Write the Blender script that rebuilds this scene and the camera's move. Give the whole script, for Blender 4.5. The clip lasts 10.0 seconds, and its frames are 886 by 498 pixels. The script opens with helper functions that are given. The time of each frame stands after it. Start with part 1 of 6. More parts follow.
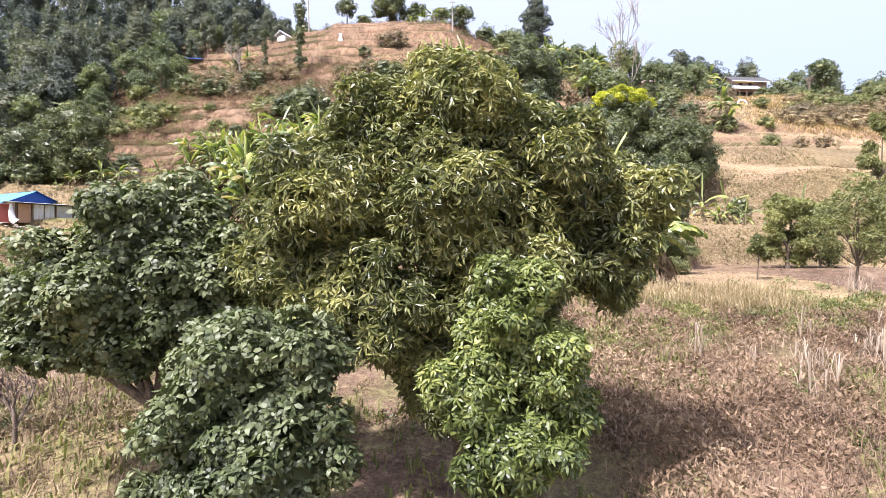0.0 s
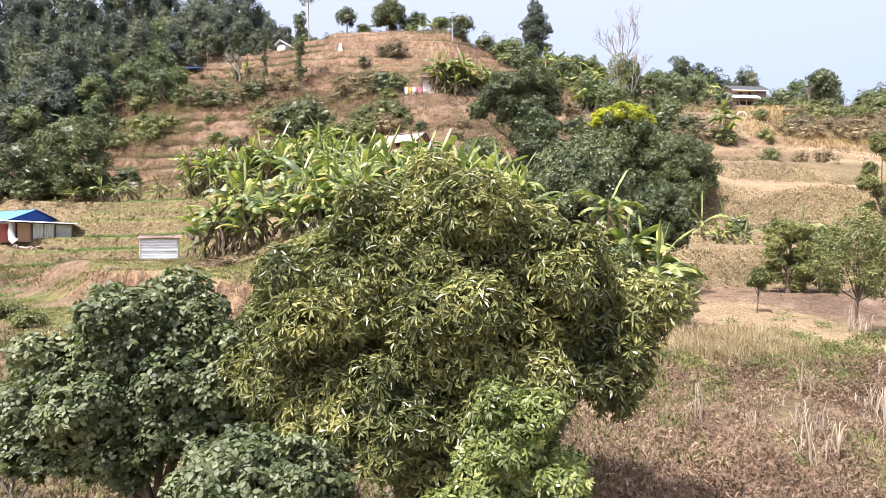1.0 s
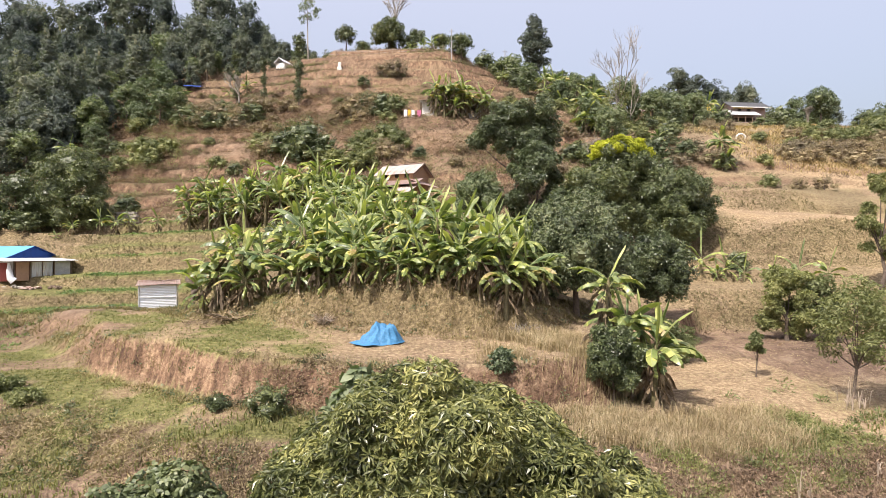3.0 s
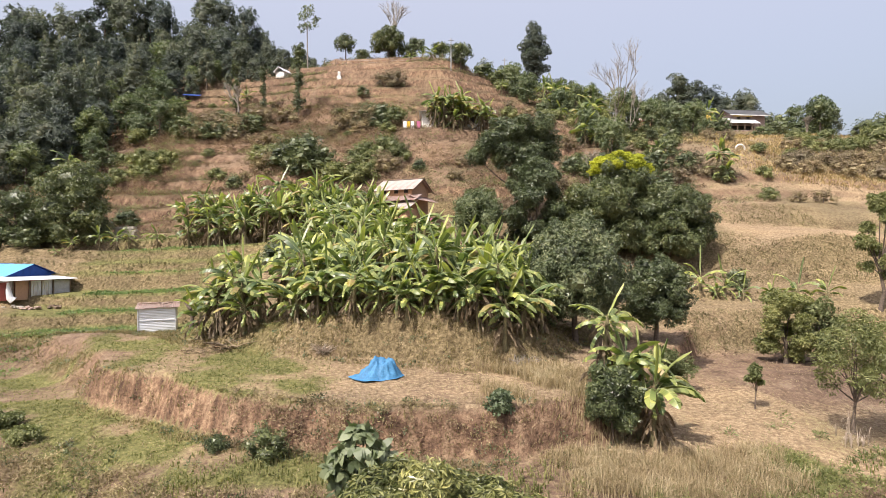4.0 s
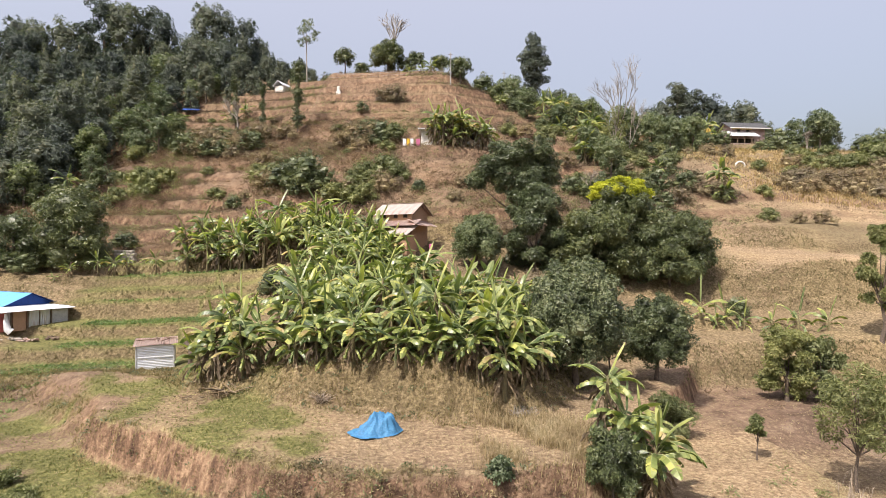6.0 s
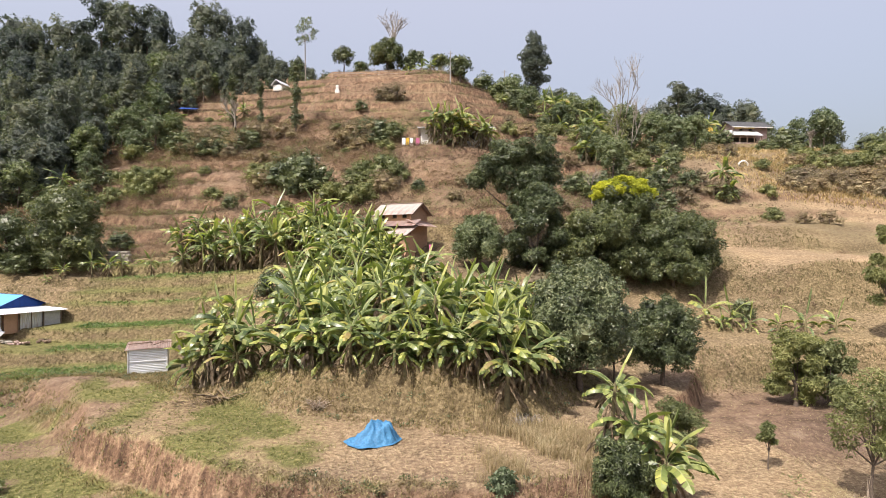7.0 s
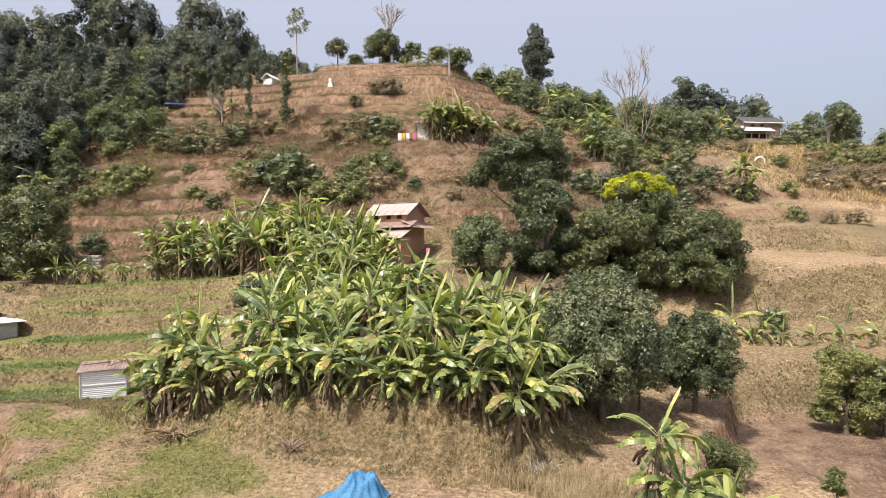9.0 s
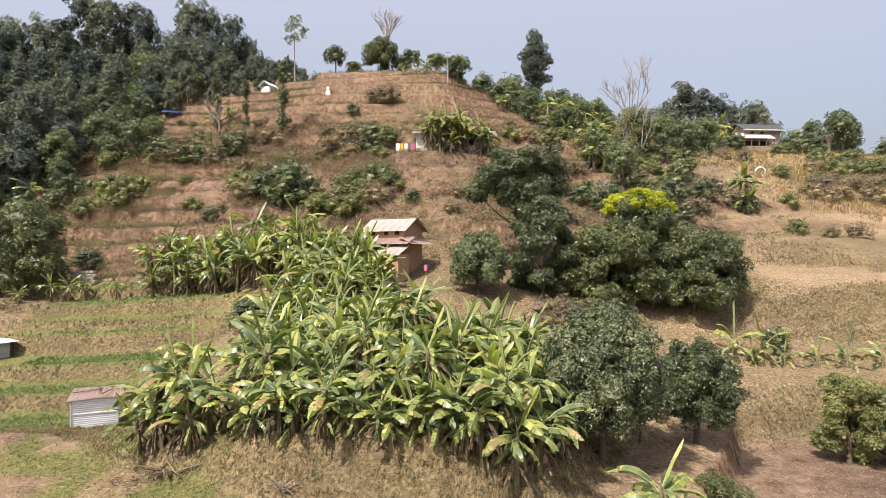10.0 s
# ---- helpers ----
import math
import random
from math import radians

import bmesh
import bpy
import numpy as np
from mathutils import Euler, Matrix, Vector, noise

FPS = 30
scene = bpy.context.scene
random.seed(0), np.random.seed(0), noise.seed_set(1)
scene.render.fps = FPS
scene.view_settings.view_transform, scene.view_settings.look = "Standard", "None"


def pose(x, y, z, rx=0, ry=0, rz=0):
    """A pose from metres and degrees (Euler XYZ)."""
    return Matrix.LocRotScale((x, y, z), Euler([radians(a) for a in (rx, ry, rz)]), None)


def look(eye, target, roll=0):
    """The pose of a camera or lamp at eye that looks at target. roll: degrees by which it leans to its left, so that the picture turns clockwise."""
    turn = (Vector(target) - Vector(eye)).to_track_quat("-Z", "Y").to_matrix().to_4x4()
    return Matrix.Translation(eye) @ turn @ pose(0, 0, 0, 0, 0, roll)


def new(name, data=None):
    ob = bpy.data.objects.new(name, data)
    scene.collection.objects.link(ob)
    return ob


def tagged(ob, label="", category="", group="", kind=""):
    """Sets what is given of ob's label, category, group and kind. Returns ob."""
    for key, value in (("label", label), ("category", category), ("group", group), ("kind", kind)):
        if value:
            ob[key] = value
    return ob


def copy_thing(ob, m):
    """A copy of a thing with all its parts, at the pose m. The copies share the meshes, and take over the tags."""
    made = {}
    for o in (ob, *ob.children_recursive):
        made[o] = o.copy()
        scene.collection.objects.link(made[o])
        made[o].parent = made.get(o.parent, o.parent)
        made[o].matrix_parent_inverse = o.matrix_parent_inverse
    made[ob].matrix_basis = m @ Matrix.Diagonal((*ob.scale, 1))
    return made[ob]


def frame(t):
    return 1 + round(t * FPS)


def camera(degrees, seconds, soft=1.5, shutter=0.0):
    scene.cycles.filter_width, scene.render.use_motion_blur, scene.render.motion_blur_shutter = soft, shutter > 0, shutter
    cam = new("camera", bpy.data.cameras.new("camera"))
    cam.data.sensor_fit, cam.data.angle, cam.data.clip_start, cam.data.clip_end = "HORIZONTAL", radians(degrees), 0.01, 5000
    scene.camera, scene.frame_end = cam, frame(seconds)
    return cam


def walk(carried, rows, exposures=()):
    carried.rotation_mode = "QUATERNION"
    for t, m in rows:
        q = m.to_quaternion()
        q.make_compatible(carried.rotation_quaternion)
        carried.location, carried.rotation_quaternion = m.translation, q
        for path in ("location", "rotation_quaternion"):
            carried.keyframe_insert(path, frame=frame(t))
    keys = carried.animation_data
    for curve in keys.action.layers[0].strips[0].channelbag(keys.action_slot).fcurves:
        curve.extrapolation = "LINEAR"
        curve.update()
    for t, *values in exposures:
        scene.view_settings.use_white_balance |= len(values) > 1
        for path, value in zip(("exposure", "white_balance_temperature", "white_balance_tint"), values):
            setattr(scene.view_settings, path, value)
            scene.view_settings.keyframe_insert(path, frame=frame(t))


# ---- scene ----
cam = camera(76.0, 10.0, soft=0.5)
METRES, EYE = 18.0, -0.43
ROWS = [
    (0.0, 0.0, 0.0, 0.0, 0.0, 0.0, -0.0),
    (0.5, -0.0003, 0.0007, 0.0485, -0.01, 0.04, -0.03),
    (1.0, -0.0002, 0.0011, 0.0968, -0.03, 0.1, -0.05),
    (1.5, 0.0001, 0.0014, 0.1449, -0.05, 0.15, -0.06),
    (2.0, 0.0004, 0.0019, 0.193, -0.07, 0.19, -0.06),
    (2.5, 0.0007, 0.0022, 0.2414, -0.08, 0.21, -0.04),
    (4.0, 0.0047, 0.0007, 0.3855, -0.1, 0.27, 0.02),
    (4.5, 0.0057, 0.0015, 0.4322, -0.11, 0.32, 0.03),
    (5.0, 0.0062, 0.0026, 0.4785, -0.12, 0.36, 0.04),
    (5.5, 0.006, 0.0039, 0.5211, -0.12, 0.39, 0.05),
    (7.0, 0.0058, 0.0702, 0.5415, -0.14, 0.37, 0.09),
    (7.5, 0.0047, 0.1327, 0.5403, -0.14, 0.35, 0.1),
    (8.0, 0.0043, 0.2112, 0.5405, -0.17, 0.33, 0.14),
    (8.5, 0.0063, 0.3015, 0.5452, -0.2, 0.32, 0.19),
    (9.0, 0.0104, 0.3666, 0.5688, -0.23, 0.29, 0.21),
    (9.5, 0.0141, 0.3894, 0.6116, -0.26, 0.28, 0.22),
    (10.0, 0.0181, 0.3994, 0.6608, -0.3, 0.3, 0.23),
]
walk(cam, [(t, pose(METRES * x, METRES * y, EYE + METRES * z, 90 + pitch, roll, yaw)) for t, x, y, z, yaw, pitch, roll in ROWS],
     [(0.0, 1.12, 5980, 18), (1.0, 0.98, 6100, 15), (2.5, 0.7, 6350, 13), (4.0, 0.51, 6450, 13), (5.5, 0.46, 6500, 13), (10.0, 0.45, 6500, 13)])

# ---- sky and sun: hazy winter daylight, sun high behind the left shoulder ----
SUN_FROM = Vector((-0.46, -0.5, 0.97)).normalized()
world = bpy.data.worlds.new("hazy_sky")
scene.world = world
world.use_nodes = True
sky = world.node_tree.nodes.new("ShaderNodeTexSky")
sky.sky_type, sky.sun_disc = "NISHITA", False
sky.sun_elevation = math.asin(SUN_FROM.z)
sky.sun_rotation = math.atan2(SUN_FROM.x, SUN_FROM.y)
sky.air_density, sky.dust_density, sky.ozone_density = 1.2, 5.0, 1.5
back = world.node_tree.nodes["Background"]
back.inputs["Strength"].default_value = 0.108
haze = world.node_tree.nodes.new("ShaderNodeMix")
haze.data_type, haze.blend_type = "RGBA", "ADD"
haze.inputs[0].default_value = 1.0
haze.inputs[7].default_value = (2.35, 2.02, 1.85, 1)
world.node_tree.links.new(sky.outputs[0], haze.inputs[6])
where = world.node_tree.nodes.new("ShaderNodeTexCoord")
height = world.node_tree.nodes.new("ShaderNodeSeparateXYZ")
world.node_tree.links.new(where.outputs["Generated"], height.inputs[0])
bank_ = world.node_tree.nodes.new("ShaderNodeValToRGB")
bank_.color_ramp.elements[0].position, bank_.color_ramp.elements[0].color = .16, (.72, .755, .8, 1)
bank_.color_ramp.elements[1].position, bank_.color_ramp.elements[1].color = .42, (1.06, 1.06, 1.06, 1)
world.node_tree.links.new(height.outputs["Z"], bank_.inputs[0])
thick = world.node_tree.nodes.new("ShaderNodeMix")
thick.data_type, thick.blend_type = "RGBA", "MULTIPLY"
thick.inputs[0].default_value = 1.0
world.node_tree.links.new(haze.outputs[2], thick.inputs[6])
world.node_tree.links.new(bank_.outputs[0], thick.inputs[7])
world.node_tree.links.new(thick.outputs[2], back.inputs["Color"])
sun = new("sun", bpy.data.lights.new("sun", "SUN"))
sun.data.energy, sun.data.angle, sun.data.color = 4.9, radians(1.5), (1.0, 0.94, 0.84)
sun.matrix_world = look(SUN_FROM * 300, (0, 0, 0))

# ---- the lie of the land (metres; the threshing field is at about 0) ----
def vnoise(x, y, seed=0):
    """Smooth value noise from 0 to 1, on arrays."""
    x, y = np.asarray(x, float), np.asarray(y, float)
    xi, yi = np.floor(x), np.floor(y)
    u, v = x - xi, y - yi
    u, v = u * u * (3 - 2 * u), v * v * (3 - 2 * v)

    def h(a, b):
        s = np.sin(a * 127.1 + b * 311.7 + seed * 74.7) * 43758.5453
        return s - np.floor(s)
    return (h(xi, yi) * (1 - u) + h(xi + 1, yi) * u) * (1 - v) + (h(xi, yi + 1) * (1 - u) + h(xi + 1, yi + 1) * u) * v


def fnoise(x, y, seed=0):
    return (vnoise(x, y, seed) * 4 + vnoise(x * 2.03, y * 2.03, seed + 1) * 2 + vnoise(x * 4.1, y * 4.1, seed + 2)) / 7


def sstep(a, b, x):
    t = np.clip((x - a) / (b - a), 0, 1)
    return t * t * (3 - 2 * t)


def knots(pairs, v):
    return np.interp(v, [p[0] for p in pairs], [p[1] for p in pairs])


# profiles of the slope, by their x: how high the hill stands at each y
HILL = {
    -400: [(-60, -40), (40, -20), (160, 30), (300, 40), (900, -60)],
    -100: [(0, -14), (40, -3), (60, 3), (80, 12), (100, 22), (120, 34), (140, 46), (160, 55), (220, 56), (400, 20), (900, -80)],
    -42: [(0, -9), (30, -3.2), (41, -2.4), (43, -.3), (48, 1.0), (54, 2.4), (58, 4.3), (61, 5.8), (64, 7.0), (68, 7.9), (71, 8.2), (77, 10.7), (84, 15), (90, 20.5), (97, 25), (105, 31), (113, 36), (120, 42), (140, 53), (160, 58), (220, 58), (400, 20), (900, -80)],
    -22: [(0, -8), (36, 0), (41, .1), (46, .6), (50, 1.8), (54, 3.0), (58, 5.0), (61, 6.6), (64, 8.3), (69, 9.6), (76, 13.2), (84, 18.5), (92, 24), (100, 30), (108, 38), (114, 43.2), (119, 47), (140, 47.5), (220, 46), (400, 10), (900, -80)],
    0: [(0, -7), (30, 1.6), (33, 3.1), (45, 5), (55, 7.2), (64, 9), (70, 11), (76, 15.6), (80, 18.4), (88, 24), (91, 26.8), (96, 27.6), (104, 35), (111, 41.6), (116, 46.4), (121, 48.2), (140, 47), (220, 44), (400, 0), (900, -80)],
    14: [(0, -7), (36, -.6), (40, .2), (44, .8), (52, 2.2), (60, 5), (70, 10.8), (80, 17.6), (92, 25), (105, 33), (117, 40), (135, 44), (155, 46), (220, 44), (400, 0), (900, -80)],
    27: [(0, -8), (42, -1.8), (47, -1.5), (48.3, .4), (49.6, 1.5), (54, 2.0), (55.6, 2.9), (59, 3.4), (61, 4.5), (65, 8.4), (70, 10.6), (80, 17), (92, 24.5), (105, 31), (118, 36), (135, 40), (160, 46), (220, 46), (400, 0), (900, -80)],
    42: [(0, -9), (42, -2.2), (48, -1.2), (50, 1.4), (56, 2.8), (58, 3.4), (59.5, 4.7), (62, 8.6), (69, 9.6), (72, 12.6), (77, 13.4), (86, 19.2), (95, 24.3), (105, 27.4), (116, 29.6), (124, 33.2), (140, 34), (170, 32), (220, 34), (400, -20), (900, -90)],
    75: [(0, -10), (40, -4.5), (60, 3), (70, 9), (76, 12.8), (82, 14), (90, 19.5), (105, 28), (116, 30), (124, 33.2), (132, 34), (145, 36), (190, 47), (220, 46), (400, -20), (900, -90)],
    130: [(0, -14), (60, -4), (90, 12), (110, 22), (130, 24), (170, 30), (190, 37), (220, 37), (400, -50), (900, -95)],
    400: [(0, -50), (100, -40), (200, -60), (900, -100)],
}
HILL_X = sorted(HILL)

# the lower ground in front of the field, the field's front edge, and the foot of the bank behind it
LOWER_L = [(-60, -16), (0, -7.2), (8, -5.4), (13, -4.2), (18, -3.6), (20.5, -2.3), (24, -2.0), (44, -1.9)]
LOWER_R = [(-60, -16), (0, -7.6), (8, -5.6), (13, -4.3), (17, -3.4), (20, -2.9), (23, -2.4), (25.6, -2.1), (46, -1.7)]
EDGE = [(-60, 46), (-30, 42), (-24, 37.5), (-21, 34), (-19, 31), (-13.5, 28), (-9.6, 25.3), (-6.8, 24.3), (-1.8, 23.4), (2, 23.3), (5, 24.2), (7.5, 25.3), (9.6, 27.6), (11.5, 30), (14, 35.5), (16, 38.3), (19, 43), (22, 48), (60, 52)]
FOOT = [(-60, 42), (-30, 42), (-24, 42), (-20, 40), (-16, 36.6), (-10, 34), (-5, 32.2), (0, 30.2), (3, 29.9), (6, 31.6), (9, 36), (13, 41), (18, 45.5), (60, 46.5)]


def hill(x, y):
    x, y = np.broadcast_arrays(np.asarray(x, float), np.asarray(y, float))
    out = np.zeros(x.shape)
    for a, b in zip(HILL_X, HILL_X[1:]):
        inside = (x >= a) & (x < b) if b != HILL_X[-1] else (x >= a)
        if a == HILL_X[0]:
            inside |= x < a
        if not inside.any():
            continue
        w = sstep(a, b, x[inside]) * .5 + .5 * np.clip((x[inside] - a) / (b - a), 0, 1)
        out[inside] = knots(HILL[a], y[inside]) * (1 - w) + knots(HILL[b], y[inside]) * w
    return out


def terraced(z, step, soft, drift, steep=.62):
    k = z / step + drift
    f = k - np.floor(k)
    return (np.floor(k) + soft * f + (1 - soft) * sstep(steep, .97, f) - drift) * step


# front edges of the garden beds on the left terraces
BEDS = [42.9, 48.4, 53.0, 57.2, 59.5, 61.9, 66.2, 69.6, 75]


def stepped(y):
    """y drawn together so that each bed lies nearly flat and rises in a short bank at its back."""
    out = y.copy()
    for a, b in zip(BEDS, BEDS[1:]):
        f = (y - a) / (b - a)
        g = 1 - min(.45, 1.0 / (b - a))
        out = np.where((f >= 0) & (f < 1), a + (b - a) * (.1 * f + .9 * sstep(g, .99, f)), out)
    return out


def ground(x, y):
    """The height of the land at x, y (arrays or numbers)."""
    x, y = np.broadcast_arrays(np.asarray(x, float), np.asarray(y, float))
    wob = (fnoise(x / 2.3, y / 2.3, 3) - .5)
    zh = hill(x, y)
    drift = (fnoise(x / 17, y / 17, 5) - .5) * 1.1
    left = sstep(-17, -21, x) * sstep(41, 43, y) * sstep(74, 69, y)
    zt = terraced(zh, 2.5, .14, drift, .68)
    zh = zh + (zt - zh) * (.14 + .72 * np.maximum(sstep(.38, .58, fnoise(x / 21, y / 13, 61)), sstep(100, 106, y))) * (1 - .6 * sstep(26, 34, x)) * sstep(64, 72, y) * sstep(300, 160, y) * (1 - left)
    bent = y - .006 * (x + 28) ** 2 + (fnoise(x / 3, y / 3, 15) - .5) * .9
    zh = zh + (hill(x, stepped(bent) + y - bent) - zh) * left
    right = sstep(17, 21, x) * sstep(43, 46, y) * sstep(64, 61, y)
    zh = zh + (terraced(zh, 1.35, .12, drift * .6 + .2, .74) - zh) * right * .25
    lean = sstep(4, 12, x)
    zl = knots(LOWER_L, y + wob * .8 - 3.6 * sstep(-8, -15, x)) * (1 - lean) + knots(LOWER_R, y + wob * .8 - np.clip(x - 9, 0, 12) * .35) * lean
    zl = zl - 1.3 * sstep(19.6, 21.2, x + wob * 1.5) * sstep(24, 27, y) * sstep(40, 34, y)
    west = sstep(-12, -30, x)
    zl = zl - west * .35 * sstep(30, 22, y) - west * np.clip(27 - y, 0, 6) * .35
    zf = (.03 * (y - 27) + .05) - .5 * sstep(9, 18, x)
    ease = sstep(-19, -23, x)
    z = zl + (zf - zl) * sstep(-.15 - 2.5 * ease, .75 + 1.5 * ease, y + wob * 1.3 - knots(EDGE, x))
    z = z + (zh - z) * sstep(0, 2.4, y + wob * 1.6 - knots(FOOT, x))
    rough = (fnoise(x / .9, y / .9, 9) - .5) * .16 + (fnoise(x / 5, y / 5, 11) - .5) * (.3 + .35 * sstep(60, 90, y))
    return z + rough
# ---- building helpers ----
R = np.random.default_rng(7)


def mesh_from(name, verts, faces, mats=(), index=None, smooth=False):
    """A mesh from an array of corners and an array of triangles or quads (or a list of such arrays)."""
    if not isinstance(faces, list):
        faces = [faces]
    me = bpy.data.meshes.new(name)
    verts = np.asarray(verts, np.float32)
    loops = np.concatenate([f.ravel() for f in faces]).astype(np.int32)
    counts = np.concatenate([np.full(len(f), f.shape[1]) for f in faces]).astype(np.int32)
    me.vertices.add(len(verts))
    me.vertices.foreach_set("co", verts.ravel())
    me.loops.add(len(loops))
    me.loops.foreach_set("vertex_index", loops)
    me.polygons.add(len(counts))
    me.polygons.foreach_set("loop_start", np.concatenate([[0], np.cumsum(counts)[:-1]]).astype(np.int32))
    me.polygons.foreach_set("loop_total", counts)
    if index is not None:
        me.polygons.foreach_set("material_index", np.asarray(index, np.int32))
    me.polygons.foreach_set("use_smooth", np.full(len(counts), bool(smooth)))
    for m in mats:
        me.materials.append(m)
    me.update(calc_edges=True)
    return me


def part(name, data, material, parent, label="", at=None):
    """Links a bmesh or a mesh as one mesh object under a thing or a part."""
    if isinstance(data, bmesh.types.BMesh):
        me = bpy.data.meshes.new(name)
        data.to_mesh(me)
        data.free()
    else:
        me = data
    if material and not me.materials:
        me.materials.append(material)
    ob = new(name, me)
    ob.parent = parent
    if at is not None:
        ob.matrix_basis = at
    if label:
        ob["label"] = label
    return ob


def thing(name, label, category, m, group="", kind=""):
    return_ob = new(name)
    return_ob.empty_display_size = .3
    return_ob.matrix_basis = m
    return tagged(return_ob, label, category, group, kind)


def box(bm, size, at=(0, 0, 0), turn=(0, 0, 0), bevel=0.0):
    made = bmesh.ops.create_cube(bm, size=1)["verts"]
    bmesh.ops.scale(bm, vec=size, verts=made)
    if bevel:
        edges = list({e for v in made for e in v.link_edges})
        made = list({v for f in bmesh.ops.bevel(bm, geom=edges, offset=bevel, segments=1, affect="EDGES")["faces"] for v in f.verts} | {v for v in made if v.is_valid})
    bmesh.ops.transform(bm, matrix=pose(*at, *turn), verts=made)
    return bm


def boxes(*rows, bevel=0.0):
    bm = bmesh.new()
    for size, at, *turn in rows:
        box(bm, size, at, turn[0] if turn else (0, 0, 0), bevel)
    return bm


def tube(points, radii, sides=7):
    """Corners and faces of a tapering tube along points."""
    pts, n = [Vector(p) for p in points], len(points)
    verts, faces = [], []
    for i, p in enumerate(pts):
        d = (pts[min(i + 1, n - 1)] - pts[max(i - 1, 0)]).normalized()
        a = d.orthogonal().normalized() if abs(d.z) > .99 else d.cross(Vector((0, 0, 1))).normalized()
        b = d.cross(a)
        for k in range(sides):
            w = 2 * math.pi * k / sides
            verts.append(p + (a * math.cos(w) + b * math.sin(w)) * radii[i])
    for i in range(n - 1):
        for k in range(sides):
            k2 = (k + 1) % sides
            faces.append((i * sides + k, i * sides + k2, (i + 1) * sides + k2, (i + 1) * sides + k))
    return np.array([tuple(v) for v in verts]), np.array(faces)


def merged(pieces):
    """Joins (verts, faces) pairs into one pair."""
    vs, fs, n = [], [], 0
    for v, f in pieces:
        vs.append(v)
        fs.append(np.asarray(f) + n)
        n += len(v)
    return np.concatenate(vs), np.concatenate(fs)


# ---- materials ----
def material(name, rough=.8, metal=0.0):
    m = bpy.data.materials.new(name)
    m.use_nodes = True
    b = m.node_tree.nodes["Principled BSDF"]
    b.inputs["Roughness"].default_value = rough
    b.inputs["Metallic"].default_value = metal
    return m, m.node_tree.nodes, m.node_tree.links, b


def node(nodes, kind, **values):
    n = nodes.new(kind)
    for k, v in values.items():
        n.inputs[k].default_value = v
    return n


def ramp(nodes, links, source, stops):
    r = nodes.new("ShaderNodeValToRGB")
    while len(r.color_ramp.elements) < len(stops):
        r.color_ramp.elements.new(.5)
    for e, (p, c) in zip(r.color_ramp.elements, stops):
        e.position, e.color = p, (*c, 1)
    links.new(source, r.inputs[0])
    return r.outputs[0]


def mix(nodes, links, fac, a, b, mode="MIX"):
    m = nodes.new("ShaderNodeMix")
    m.data_type, m.blend_type = "RGBA", mode
    for value, k in ((fac, 0), (a, 6), (b, 7)):
        if isinstance(value, (int, float)):
            m.inputs[k].default_value = value
        elif isinstance(value, tuple):
            m.inputs[k].default_value = (*value, 1)
        else:
            links.new(value, m.inputs[k])
    return m.outputs[2]


def bumped(nodes, links, b, height, strength, distance=.05):
    n = node(nodes, "ShaderNodeBump", Strength=strength, Distance=distance)
    links.new(height, n.inputs["Height"])
    links.new(n.outputs[0], b.inputs["Normal"])


def surface(name, dark, light, scale=3.0, rough=.85, metal=0.0, fine=40.0, bump=.3, distance=.03, stops=None):
    """A plain weathered surface: blotches and grain between two or more colours."""
    m, nodes, links, b = material(name, rough, metal)
    c = nodes.new("ShaderNodeTexCoord")
    big = node(nodes, "ShaderNodeTexNoise", Scale=scale, Detail=5.0, Roughness=.65)
    small = node(nodes, "ShaderNodeTexNoise", Scale=fine, Detail=3.0)
    for n in (big, small):
        links.new(c.outputs["Object"], n.inputs["Vector"])
    col = ramp(nodes, links, big.outputs[0], stops or [(.3, dark), (.7, light)])
    grain = ramp(nodes, links, small.outputs[0], [(.3, (.72, .72, .72)), (.7, (1.15, 1.15, 1.15))])
    links.new(mix(nodes, links, 1.0, col, grain, "MULTIPLY"), b.inputs["Base Color"])
    bumped(nodes, links, b, small.outputs[0], bump, distance)
    return m


